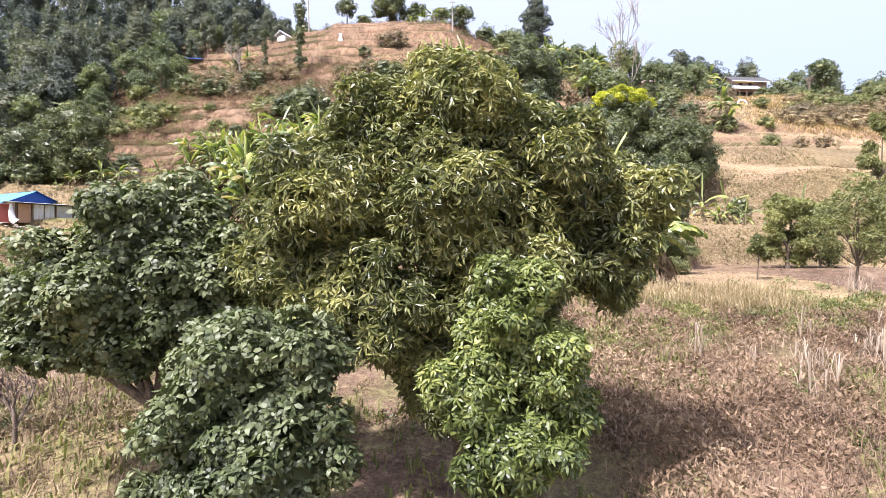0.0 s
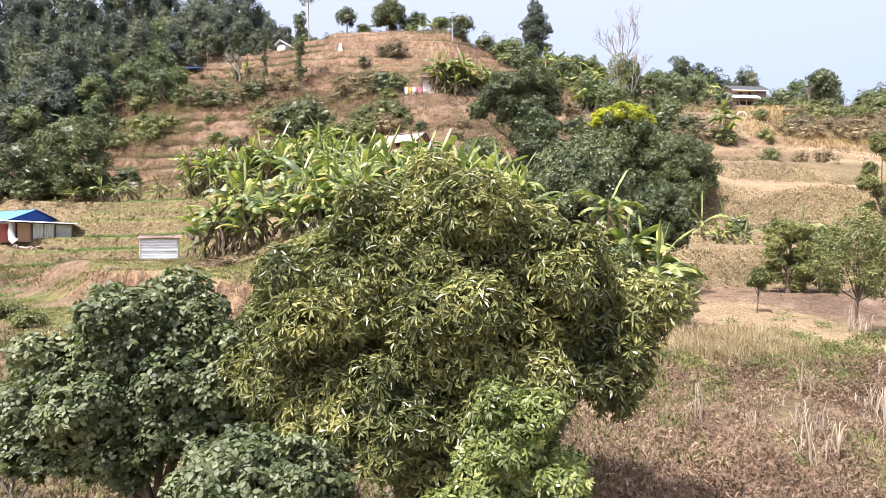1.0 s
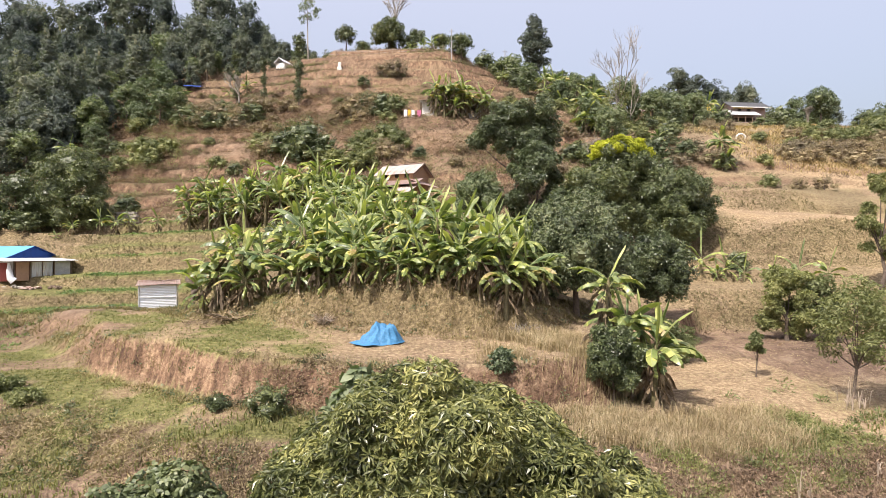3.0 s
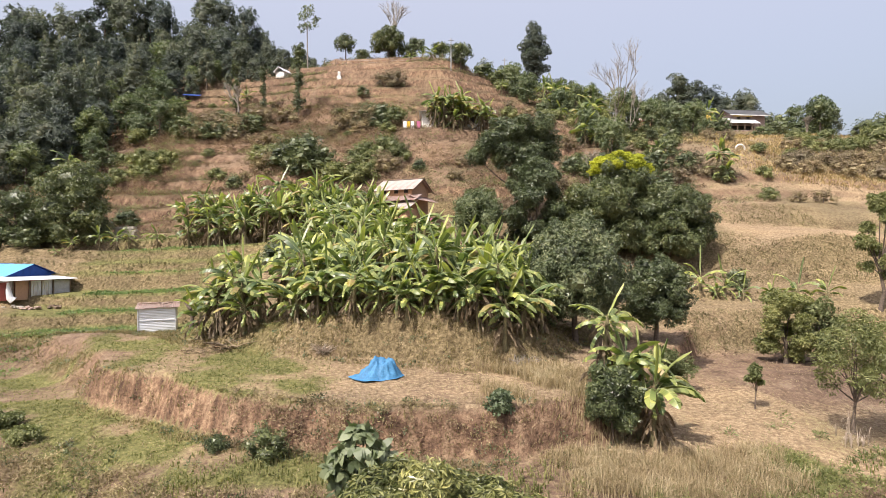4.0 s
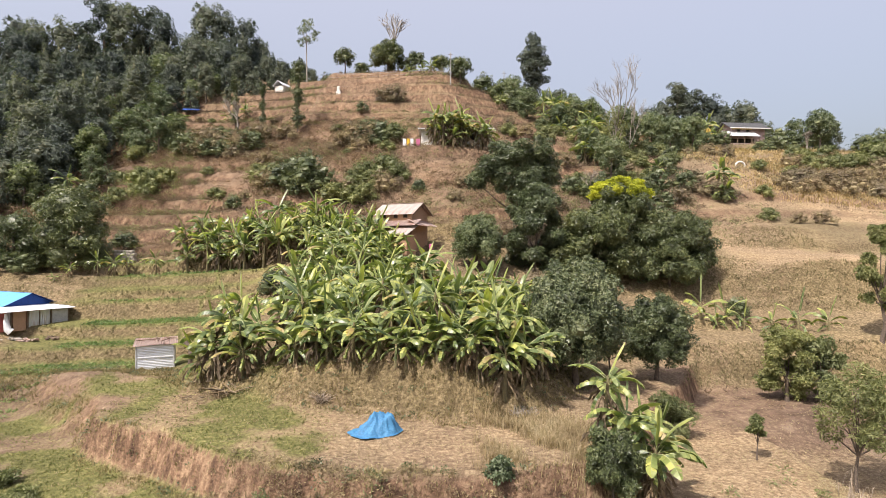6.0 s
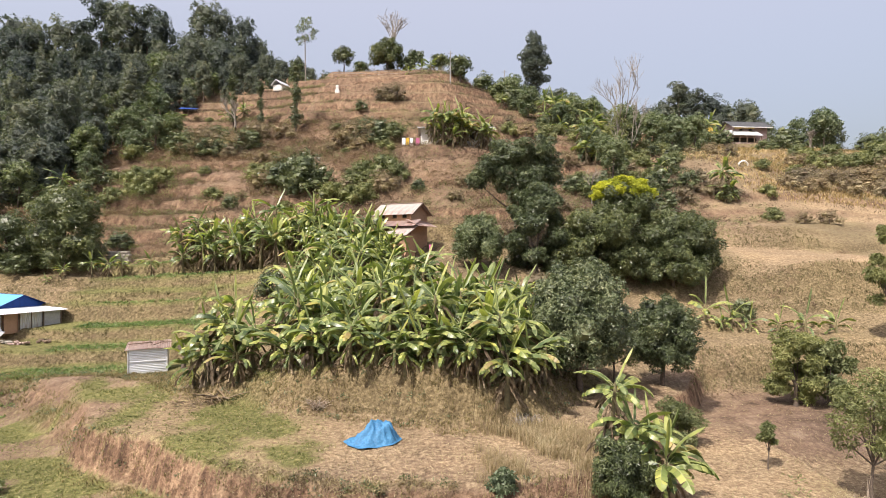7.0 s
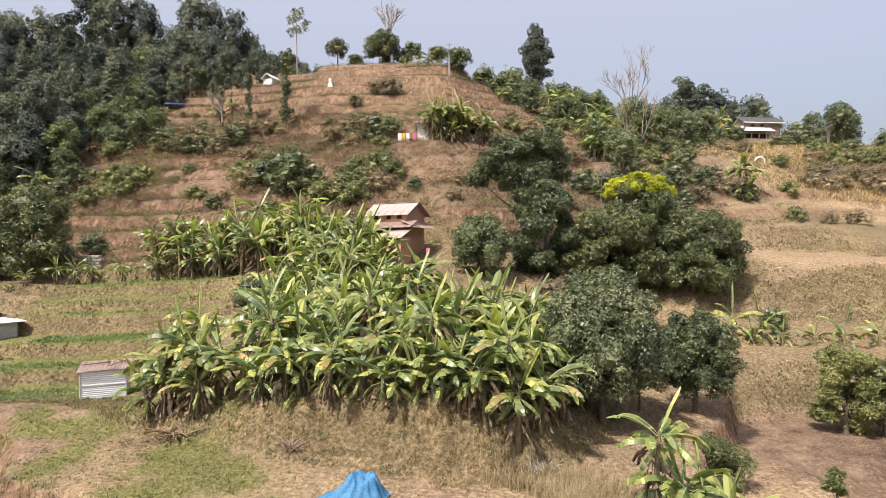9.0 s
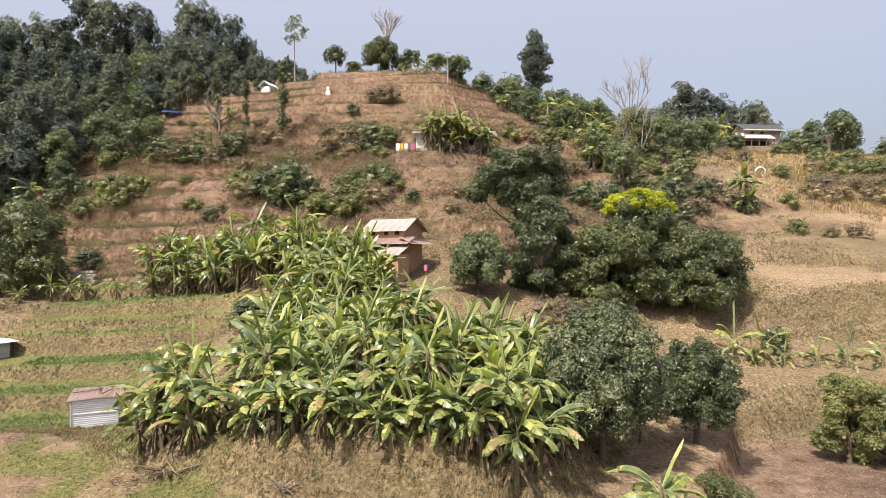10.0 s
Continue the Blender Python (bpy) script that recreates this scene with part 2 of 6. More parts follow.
def leaf_material(name, colours, rough=.5, through_light=.3, patch=.35, odd=.3):
    """Leaves: each its own shade, with broader patches of lighter and darker growth."""
    m, nodes, links, b = material(name, rough)
    geo = nodes.new("ShaderNodeNewGeometry")
    c = nodes.new("ShaderNodeTexCoord")
    big = node(nodes, "ShaderNodeTexNoise", Scale=patch, Detail=2.0)
    links.new(c.outputs["Object"], big.inputs["Vector"])
    add = nodes.new("ShaderNodeMath")
    add.operation = "MULTIPLY_ADD"
    links.new(geo.outputs["Random Per Island"], add.inputs[0])
    add.inputs[1].default_value = .55
    sub = nodes.new("ShaderNodeMath")
    sub.operation = "MULTIPLY_ADD"
    links.new(big.outputs[0], sub.inputs[0])
    sub.inputs[1].default_value, sub.inputs[2].default_value = 1.3, -.42
    links.new(sub.outputs[0], add.inputs[2])
    col = ramp(nodes, links, add.outputs[0], [(i / max(1, len(colours) - 1), k) for i, k in enumerate(colours)])
    info = nodes.new("ShaderNodeObjectInfo")
    tone = ramp(nodes, links, info.outputs["Random"], [(0, (1 - odd * .6, 1 - odd * .5, 1 - odd * .4)), (1, (1 + odd * .65, 1 + odd * .45, 1))])
    col = mix(nodes, links, 1.0, col, tone, "MULTIPLY")
    links.new(col, b.inputs["Base Color"])
    b.inputs["Specular IOR Level"].default_value = .5
    if through_light:
        tr = nodes.new("ShaderNodeBsdfTranslucent")
        links.new(mix(nodes, links, 1.0, col, (1.2, 1.4, .65), "MULTIPLY"), tr.inputs[0])
        ms = nodes.new("ShaderNodeMixShader")
        ms.inputs[0].default_value = through_light
        links.new(b.outputs[0], ms.inputs[1])
        links.new(tr.outputs[0], ms.inputs[2])
        links.new(ms.outputs[0], nodes["Material Output"].inputs[0])
    return m


MANGO_LEAF = leaf_material("mango_leaf", [(.018, .027, .01), (.085, .1, .039), (.2, .21, .086), (.4, .385, .165)], .34, .2, .75)
BRIGHT_LEAF = leaf_material("young_leaf", [(.03, .045, .013), (.095, .122, .034), (.19, .22, .06), (.38, .38, .12)], .38, .22, .6)
ROUND_LEAF = leaf_material("broad_leaf", [(.022, .033, .014), (.066, .085, .036), (.122, .147, .066), (.215, .23, .118)], .5, .18, .6)
DARK_LEAF = leaf_material("dark_crown_leaf", [(.02, .03, .014), (.058, .076, .033), (.112, .135, .06), (.21, .225, .1)], .4, .18, .5)
GREY_LEAF = leaf_material("grey_crown_leaf", [(.04, .056, .028), (.085, .112, .056), (.15, .182, .1), (.24, .265, .16)], .48, .25, .5)
LIGHT_LEAF = leaf_material("light_crown_leaf", [(.058, .07, .027), (.12, .137, .053), (.195, .21, .088), (.31, .305, .145)], .55, .28, .5)
# far foliage: distance haze mixed into the leaf colour, greyed, bluish and lifted
HAZED_LEAF = leaf_material("hazed_forest_leaf", [(.034, .048, .046), (.068, .086, .076), (.105, .126, .104), (.17, .18, .135)], .7, .2, .25, .6)
YELLOW_LEAF = leaf_material("yellow_flower", [(.1, .125, .012), (.25, .285, .02), (.42, .44, .03), (.52, .5, .05)], .6, .3)
DRY_LEAF = leaf_material("dry_scrub", [(.06, .04, .031), (.13, .088, .064), (.21, .148, .105), (.35, .26, .18)], .9, .15)
BANANA_LEAF = leaf_material("banana_leaf", [(.04, .064, .025), (.115, .162, .06), (.25, .29, .105), (.5, .5, .215)], .36, .3, .55, .75)
BANANA_RIB = surface("banana_midrib", (.3, .34, .15), (.44, .45, .24), 5)
DOME_LEAF = leaf_material("dome_leaf", [(.022, .033, .018), (.066, .087, .046), (.135, .162, .086), (.265, .285, .165)], .4, .17, .5)
BANANA_YELLOW = leaf_material("yellowing_banana_leaf", [(.24, .26, .06), (.34, .32, .09), (.38, .3, .12), (.24, .16, .08)], .5, .3, .6)
BANANA_DEAD = leaf_material("withered_banana_leaf", [(.05, .034, .022), (.115, .08, .05), (.2, .15, .1), (.36, .29, .2)], .85, .15, .8)
STEM = surface("banana_stem", (.09, .08, .04), (.24, .2, .1), 6, .7)
BARK = surface("bark", (.06, .045, .035), (.17, .13, .1), 7, .95, bump=.8)
PALE_BARK = surface("pale_bark", (.2, .17, .14), (.38, .34, .29), 5, .9, bump=.6)
STRAW = leaf_material("straw", [(.2, .142, .08), (.31, .232, .137), (.41, .32, .2), (.52, .425, .285)], .9, .25, .8)
PALE_STRAW = leaf_material("bleached_stalk", [(.2, .152, .122), (.3, .237, .197), (.4, .325, .275), (.52, .435, .38)], .9, .2, .8)
GRASS = leaf_material("grass", [(.065, .078, .026), (.115, .127, .042), (.175, .175, .068), (.28, .25, .115)], .8, .3, .8)
BANK_LEAF = leaf_material("bank_grass", [(.085, .068, .035), (.155, .125, .065), (.225, .185, .1), (.33, .28, .16)], .9, .25, .5)
RED_GRASS = leaf_material("reddish_grass", [(.1, .066, .05), (.2, .14, .108), (.3, .22, .17), (.44, .34, .27)], .9, .2, .6)
BRAMBLE = leaf_material("dead_bramble", [(.055, .036, .026), (.135, .09, .064), (.225, .16, .115), (.37, .285, .21)], .9, .15, .5)
SCRUB_LEAF = leaf_material("half_dry_scrub", [(.085, .064, .048), (.165, .128, .09), (.235, .195, .12), (.35, .3, .19)], .9, .15, .5)
# ---- the ground: one sheet, from underfoot to the horizon ----
def spaced(*runs):
    """Rising values: (from, to, first step, last step) one after the other."""
    out = []
    for a, b, s0, s1 in runs:
        v = a
        while v < b:
            out.append(v)
            v += s0 + (s1 - s0) * (v - a) / (b - a)
    return np.array(out)


half_x = spaced((0, 24, .4, .4), (24, 60, .4, .8), (60, 130, .7, 1.7), (130, 500, 2, 30), (500, 4200, 60, 500))
gx = np.concatenate([-half_x[:0:-1], half_x])
gy = np.concatenate([-spaced((1, 60, 2, 10), (60, 4200, 20, 600))[::-1], spaced((0, 10, .5, .3), (10, 48, .27, .27), (48, 125, .3, .8), (125, 240, 1.2, 4), (240, 4200, 12, 500))])
GX, GY = np.meshgrid(gx, gy)
GZ = ground(GX, GY)
far_off = np.hypot(GX, GY)
GZ = np.where(far_off > 380, GZ * (1 - sstep(380, 1500, far_off)) - 90 * sstep(380, 1500, far_off), GZ)
nx, ny = len(gx), len(gy)
ids = np.arange(nx * ny).reshape(ny, nx)
quads = np.stack([ids[:-1, :-1], ids[:-1, 1:], ids[1:, 1:], ids[1:, :-1]], -1).reshape(-1, 4)
ground_mesh = mesh_from("ground", np.stack([GX, GY, GZ], -1).reshape(-1, 3), quads, smooth=True)


def greenness(x, y):
    """How green the turf is: patches on the field and the lower terraces, rows of crops on the left."""
    patch = sstep(.42, .62, fnoise(x / 3.1, y / 3.1, 21))
    field = sstep(-20, -17, x) * sstep(-4.2, -6.5, x + (fnoise(x / 2, y / 2, 5) - .5) * 4) * sstep(22, 25, y) * sstep(41, 36, y) * (.25 + .75 * patch)
    lower = sstep(4, -4, x) * sstep(20, 22, y) * sstep(45, 40, y) * (.25 + .65 * patch)
    beds = np.maximum(sstep(-16, -22, x) * sstep(-40, -36, x) * sstep(42, 44, y) * sstep(70, 67, y) * (.7 + .3 * patch), sstep(-26, -23, x) * sstep(-16, -18, x) * sstep(35, 37, y) * sstep(46, 44, y) * (.2 + .6 * patch))
    bank = sstep(26, 14, y) * (.1 + .35 * patch)
    slope = sstep(60, 70, y) * (.03 + .26 * sstep(.5, .66, fnoise(x / 9, y / 9, 31)))
    right = np.maximum(sstep(10, 14, x) * sstep(24, 26, y) * sstep(33, 28, y) * .3 * sstep(.45, .6, fnoise(x / 4, y / 4, 8)), .9 * sstep(2.6, 1.2, np.hypot(x - 14.8, (y - 23.2) * .8)))
    knoll = sstep(45, 55, x) * sstep(84, 90, y) * .3
    return np.clip(np.maximum.reduce([field, lower * (1 - sstep(-.5, .5, y - knots(EDGE, x))), beds, bank, slope, right, knoll]), 0, 1)


def strawness(x, y):
    """How far dry straw covers the soil."""
    patch = fnoise(x / 4, y / 4, 41)
    field = sstep(-20, -16, x) * sstep(12, 8, x) * sstep(22, 24, y) * sstep(41, 36, y) * (.35 + .55 * patch)
    tall = sstep(1.5, 5, x) * sstep(22, 24, y) * sstep(38, 33, y) * .7
    right = sstep(9, 13, x) * sstep(22, 30, y) * sstep(58, 46, y) * (.18 + .4 * patch) * (1 - .6 * sstep(17, 21, x))
    upper = sstep(30, 36, x) * sstep(58, 62, y) * (.7 + .4 * patch)
    return np.clip(np.maximum.reduce([field, tall, right, upper, .1 + .3 * patch]), 0, 1)


def thatch(x, y):
    """Dry grass that covers the terraces and the bank under the grove, steep places too."""
    return np.clip(sstep(-.4, .8, y - knots(FOOT, x)) * sstep(78, 70, y) * (.55 + .5 * fnoise(x / 2.2, y / 2.2, 55)), 0, 1)


for key, values in (("green", greenness(GX, GY)), ("straw", strawness(GX, GY)), ("thatch", thatch(GX, GY))):
    layer = ground_mesh.attributes.new(key, "FLOAT", "POINT")
    layer.data.foreach_set("value", values.ravel().astype(np.float32))


def ground_material():
    m, nodes, links, b = material("hill_soil", .95)
    b.inputs["Specular IOR Level"].default_value = .15
    c = nodes.new("ShaderNodeTexCoord")
    tex = {}
    for key, scale, detail in (("wide", .09, 6.0), ("blotch", .7, 6.0), ("clod", 4.5, 5.0), ("grain", 22.0, 3.0)):
        tex[key] = node(nodes, "ShaderNodeTexNoise", Scale=scale, Detail=detail, Roughness=.62)
        links.new(c.outputs["Object"], tex[key].inputs["Vector"])
    # streaks down the cut banks
    stretch = nodes.new("ShaderNodeMapping")
    stretch.inputs["Scale"].default_value = (1.7, 1.7, .8)
    links.new(c.outputs["Object"], stretch.inputs["Vector"])
    streak = node(nodes, "ShaderNodeTexNoise", Scale=1.0, Detail=5.0, Roughness=.7)
    links.new(stretch.outputs[0], streak.inputs["Vector"])
    soil = ramp(nodes, links, tex["blotch"].outputs[0], [(.32, (.065, .043, .031)), (.45, (.145, .095, .068)), (.58, (.205, .138, .1)), (.7, (.31, .23, .168))])
    cut = ramp(nodes, links, streak.outputs[0], [(.33, (.065, .04, .028)), (.5, (.18, .113, .074)), (.68, (.36, .25, .163))])
    straw = ramp(nodes, links, tex["clod"].outputs[0], [(.3, (.155, .105, .062)), (.5, (.28, .205, .128)), (.7, (.44, .34, .22))])
    turf = ramp(nodes, links, tex["clod"].outputs[0], [(.25, (.07, .073, .026)), (.5, (.145, .143, .053)), (.75, (.28, .255, .112))])
    geo = nodes.new("ShaderNodeNewGeometry")
    xyz = nodes.new("ShaderNodeSeparateXYZ")
    links.new(geo.outputs["Normal"], xyz.inputs[0])
    flat = nodes.new("ShaderNodeMapRange")
    flat.inputs["From Min"].default_value, flat.inputs["From Max"].default_value = .62, .9
    links.new(xyz.outputs["Z"], flat.inputs["Value"])
    base = mix(nodes, links, flat.outputs[0], cut, soil)

    dry = ramp(nodes, links, tex["clod"].outputs[0], [(.28, (.075, .055, .03)), (.5, (.175, .135, .075)), (.72, (.31, .245, .145))])

    def cover(attribute, noise_out, lo, hi, steep=False):
        a = nodes.new("ShaderNodeAttribute")
        a.attribute_name = attribute
        s = nodes.new("ShaderNodeMath")
        s.operation = "ADD"
        links.new(a.outputs["Fac"], s.inputs[0])
        links.new(noise_out, s.inputs[1])
        r = nodes.new("ShaderNodeMapRange")
        r.inputs["From Min"].default_value, r.inputs["From Max"].default_value = lo, hi
        links.new(s.outputs[0], r.inputs["Value"])
        if steep:
            return r.outputs[0]
        k = nodes.new("ShaderNodeMath")
        k.operation = "MULTIPLY"
        links.new(r.outputs[0], k.inputs[0])
        links.new(flat.outputs[0], k.inputs[1])
        return k.outputs[0]
    base = mix(nodes, links, cover("thatch", tex["blotch"].outputs[0], .7, 1.25, True), base, dry)
    base = mix(nodes, links, cover("straw", tex["clod"].outputs[0], .6, 1.15), base, straw)
    base = mix(nodes, links, cover("green", tex["clod"].outputs[0], .65, 1.2), base, turf)
    wide = ramp(nodes, links, tex["wide"].outputs[0], [(.35, (.72, .72, .74)), (.65, (1.2, 1.18, 1.14))])
    base = mix(nodes, links, 1.0, base, wide, "MULTIPLY")
    grain = ramp(nodes, links, tex["grain"].outputs[0], [(.3, (.66, .66, .66)), (.7, (1.25, 1.25, 1.25))])
    links.new(mix(nodes, links, 1.0, base, grain, "MULTIPLY"), b.inputs["Base Color"])
    bumped(nodes, links, b, tex["clod"].outputs[0], .9, .25)
    return m


ground_mesh.materials.append(ground_material())
tagged(new("ground", ground_mesh), "terraced hillside of reddish soil, straw stubble and green turf", "ground", kind="structure")


def on(x, y, lift=0.0):
    return float(ground(x, y)) + lift


# ---- plants ----
def turned(dirs, ups):
    """Rotation arrays whose first axis is dirs and whose third lies near ups."""
    d = dirs / np.linalg.norm(dirs, axis=1, keepdims=True)
    s = np.cross(ups, d)
    s /= np.linalg.norm(s, axis=1, keepdims=True) + 1e-9
    u = np.cross(d, s)
    return np.stack([d, s, u], -1)


LEAF = np.array([(0, 0, 0), (.38, -.5, .03), (.38, .5, .03), (.75, -.36, -.06), (.75, .36, -.06), (1, 0, -.2)], float)
LEAF_F = ([(0, 1, 2), (3, 5, 4)], [(1, 3, 4, 2)])
CHIP = np.array([(0, 0, 0), (.5, -.5, .08), (1, 0, -.08), (.5, .5, .08)], float)


THORN = np.array([(0, -.3, 0), (1, 0, -.08), (.35, .5, .08)], float)


def leaves(points, dirs, ups, length, width, plain=False):
    """Corners and faces of one leaf at each point: pointed blades of the given lengths and widths."""
    n = len(points)
    rot = turned(dirs, ups)
    shape = THORN if plain == "far" else CHIP if plain else LEAF
    local = shape[None] * np.stack([length, width, length], -1)[:, None, :]
    verts = (np.einsum("nij,nkj->nki", rot, local) + points[:, None, :]).reshape(-1, 3)
    base = (np.arange(n) * len(shape))[:, None, None]
    if plain == "far":
        return verts, [(np.array([[(0, 1, 2)]]) + base).reshape(-1, 3)]
    if plain:
        return verts, [(np.array([[(0, 1, 2, 3)]]) + base).reshape(-1, 4)]
    return verts, [(np.array(f)[None] + base).reshape(-1, len(f[0])) for f in LEAF_F]


def shell(lobes, n, r, inner=.72):
    """Points near the outside of a heap of lobes (x, y, z, rx, rz), with the outward way at each."""
    lobes = np.array(lobes, float)
    area = lobes[:, 3] * (lobes[:, 3] + lobes[:, 4])
    pick = r.choice(len(lobes), int(n * 1.9), p=area / area.sum())
    d = r.normal(size=(len(pick), 3))
    d /= np.linalg.norm(d, axis=1, keepdims=True)
    L = lobes[pick]
    depth = 1 - (1 - inner) * r.random(len(pick)) ** 1.6
    size = np.stack([L[:, 3], L[:, 3], L[:, 4]], -1)
    p = L[:, :3] + d * size * depth[:, None] * (1 + .12 * (vnoise(d[:, 0] * 3 + pick, d[:, 2] * 3 + d[:, 1] * 2, 2) - .5)[:, None])
    keep = np.ones(len(p), bool)
    for k, l in enumerate(lobes):
        q = (p - l[:3]) / np.array([l[3], l[3], l[4]])
        keep &= ((q ** 2).sum(1) > .5) | (pick == k)
    p, d = p[keep][:n], (d / size)[keep][:n]
    return p, d / np.linalg.norm(d, axis=1, keepdims=True)


def rosettes(points, outs, r, per, length, width, droop, plain=False):
    """A whorl of leaves at each point, splayed round its outward way and drooping."""
    axis = outs + np.array([0, 0, .5]) + r.normal(0, .3, (len(points), 3))
    axis /= np.linalg.norm(axis, axis=1, keepdims=True)
    n = len(points)
    side = np.cross(axis, r.normal(size=(n, 3)))
    side /= np.linalg.norm(side, axis=1, keepdims=True)
    other = np.cross(axis, side)
    ps, ds, us = [], [], []
    for k in range(per):
        w = 2 * math.pi * k / per + r.normal(0, .35, n)
        open_ = r.uniform(.35, 1.0, n)[:, None]
        radial = side * np.cos(w)[:, None] + other * np.sin(w)[:, None]
        d = radial + axis * (1 - open_) * 1.0 + np.array([0, 0, -1]) * droop * r.uniform(.4, 1.2, n)[:, None]
        ps.append(points + radial * length * .08)
        ds.append(d)
        us.append(axis + r.normal(0, .5, (n, 3)))
    p, d, u = np.concatenate(ps), np.concatenate(ds), np.concatenate(us)
    k = len(p)
    size = r.uniform(.65, 1.15, k)
    return leaves(p, d, u, length * size, width * size * r.uniform(.85, 1.15, k), plain)


def limbs(base, lobes, r, girth, reach=.55):
    """A trunk that divides into a limb for each lobe."""
    lobes = np.array(lobes, float)
    base = Vector(base)
    mid = Vector(lobes[:, :3].mean(0))
    fork = base.lerp(mid, reach) + Vector((r.normal(0, .05), r.normal(0, .05), 0))
    bow = base.lerp(fork, .5) + Vector((r.normal(0, .12), r.normal(0, .12), 0)) * girth * 4
    trunk = tube([base - Vector((0, 0, .3)), base + Vector((0, 0, .15)), bow, fork], [girth * 1.5, girth * 1.1, girth * .9, girth * .75], 9)
    arms = []
    for l in lobes:
        end = Vector(l[:3])
        knee = fork.lerp(end, .5) + Vector(r.normal(0, .12, 3)) * l[3]
        arms.append(tube([fork - Vector((0, 0, .05)), knee, end], [girth * .55, girth * .36, girth * .12], 6))
    return trunk, arms


def heap(r, height, radius, count, low=.35, flat=.8):
    """Lobes for a rounded crown of that height and radius."""
    out = [(0, 0, height - radius * flat * .78, radius * .72, radius * flat * .72)]
    for k in range(count):
        w = 2.4 * k + r.normal(0, .3)
        t = (k + .5) / count
        z = height * (low + (.9 - low) * t) - radius * .25
        far = radius * .62 * math.sqrt(max(.08, 1 - (2 * t - .9) ** 2 * .75))
        s = radius * r.uniform(.36, .56)
        out.append((far * math.cos(w), far * math.sin(w), max(z, s * .7), s, s * flat))
    return out


def lumpy(lobes, r, k=6, lo=.3, hi=.5):
    """Each lobe broken into smaller clumps over its outside, with gaps between them."""
    out = []
    for x, y, z, rx, rz in lobes:
        d = r.normal(size=(k, 3))
        d[:, 2] += .25
        d /= np.linalg.norm(d, axis=1, keepdims=True)
        for a, b, c in d:
            s = r.uniform(lo, hi)
            q = r.uniform(.6, .86)
            out.append((x + a * rx * q, y + b * rx * q, z + c * rz * q, rx * s, rz * s * r.uniform(.8, 1.1)))
        out.append((x, y, z, rx * .72, rz * .72))
    return out


def clod(lobe, size, r, rings=5, sides=8):
    """Uneven ball of foliage added inside a lobe, to block light and darken gaps."""
    x, y, z, rx, rz = lobe
    vs = []
    for i in range(rings + 1):
        a = math.pi * i / rings
        for k in range(sides):
            w = 2 * math.pi * (k + .5 * (i % 2)) / sides
            q = size * r.uniform(.7, 1.1)
            vs.append((x + rx * q * math.sin(a) * math.cos(w), y + rx * q * math.sin(a) * math.sin(w), z + rz * q * math.cos(a)))
    fs = [(i * sides + k, (i + 1) * sides + k, (i + 1) * sides + (k + 1) % sides, i * sides + (k + 1) % sides) for i in range(rings) for k in range(sides)]
    return np.array(vs), np.array(fs)


def tree(label, category, m, height, radius, leaf, seed, count=9, n=2600, per=4, length=.3, width=.13, droop=.3, girth=.16,
         low=.35, flat=.8, bark=None, plain=True, group="", lobes=None, reach=.5, name="tree", clumps=9, limbed=True, clump=(.26, .42), core=.54):
    r = np.random.default_rng(seed)
    lobes = lobes or heap(r, height, radius, count, low, flat)
    root = thing(name, label, category, m, group)
    trunk, arms = limbs((0, 0, 0), lobes, r, girth, reach if limbed else .95)
    part("trunk", mesh_from("trunk", *trunk, smooth=True), bark or BARK, root)
    for arm in arms if limbed else ():
        part("limb", mesh_from("limb", *arm, smooth=True), bark or BARK, root)
    p, d = shell(lumpy(lobes, r, clumps, *clump), n, r, .6)
    v, f = rosettes(p, d, r, per, length, width, droop, plain)
    if core:
        inner_v, inner_f = merged([clod(l, core, r, *((5, 8) if limbed else (4, 6))) for l in lobes])
        v, f = np.concatenate([v, inner_v]), f + [inner_f + len(v)]
    part("crown", mesh_from("crown", v, f), leaf, root)
    return root
# ---- the big trees in front ----
def standing(x, y, base, lobes):
    """Lobes given in the place's own metres, laid from a foot at x, y, base."""
    return [(a - x, b - y, c - base, d, e) for a, b, c, d, e in lobes]


z0 = on(.3, 10)
tree("tall mango tree with a dense crown of drooping green leaves", "mango tree", pose(.3, 10, z0), 8, 3.4, MANGO_LEAF, 11, name="mango_tree",
     n=15500, per=8, length=.175, width=.047, droop=.5, clumps=10, clump=(.21, .35), girth=.2, plain=True, core=.42, reach=.42,
     lobes=standing(.3, 10, z0, [(0, 9.9, 1.0, 2.2, 1.8), (-1.6, 9.6, .55, 1.6, 1.45), (1.7, 9.6, .7, 1.7, 1.5), (2.5, 9.9, -.2, 1.25, 1.2), (-2.45, 9.5, -.5, 1.2, 1.25),
                                 (.3, 9.1, .1, 1.6, 1.5), (-1.0, 9.1, -1.2, 1.4, 1.3), (.9, 9.2, -1.1, 1.4, 1.3), (-.2, 9.4, -2.1, 1.15, .85), (-2.4, 9.3, -1.5, .9, .8), (-1.2, 9.9, 1.35, 1.35, 1.15), (1.25, 9.9, 1.4, 1.4, 1.15), (-2.3, 9.7, .5, 1.1, 1.1), (3.1, 9.7, .3, 1.1, 1.05), (2.8, 9.6, -.7, .95, .85), (0, 9.4, -2.7, 1.0, .8), (1.1, 9.3, -2.2, .9, .8), (0, 9.8, 1.9, 1.4, 1.0), (-3.0, 9.5, -.9, .8, .8)]))
z0 = on(.6, 8)
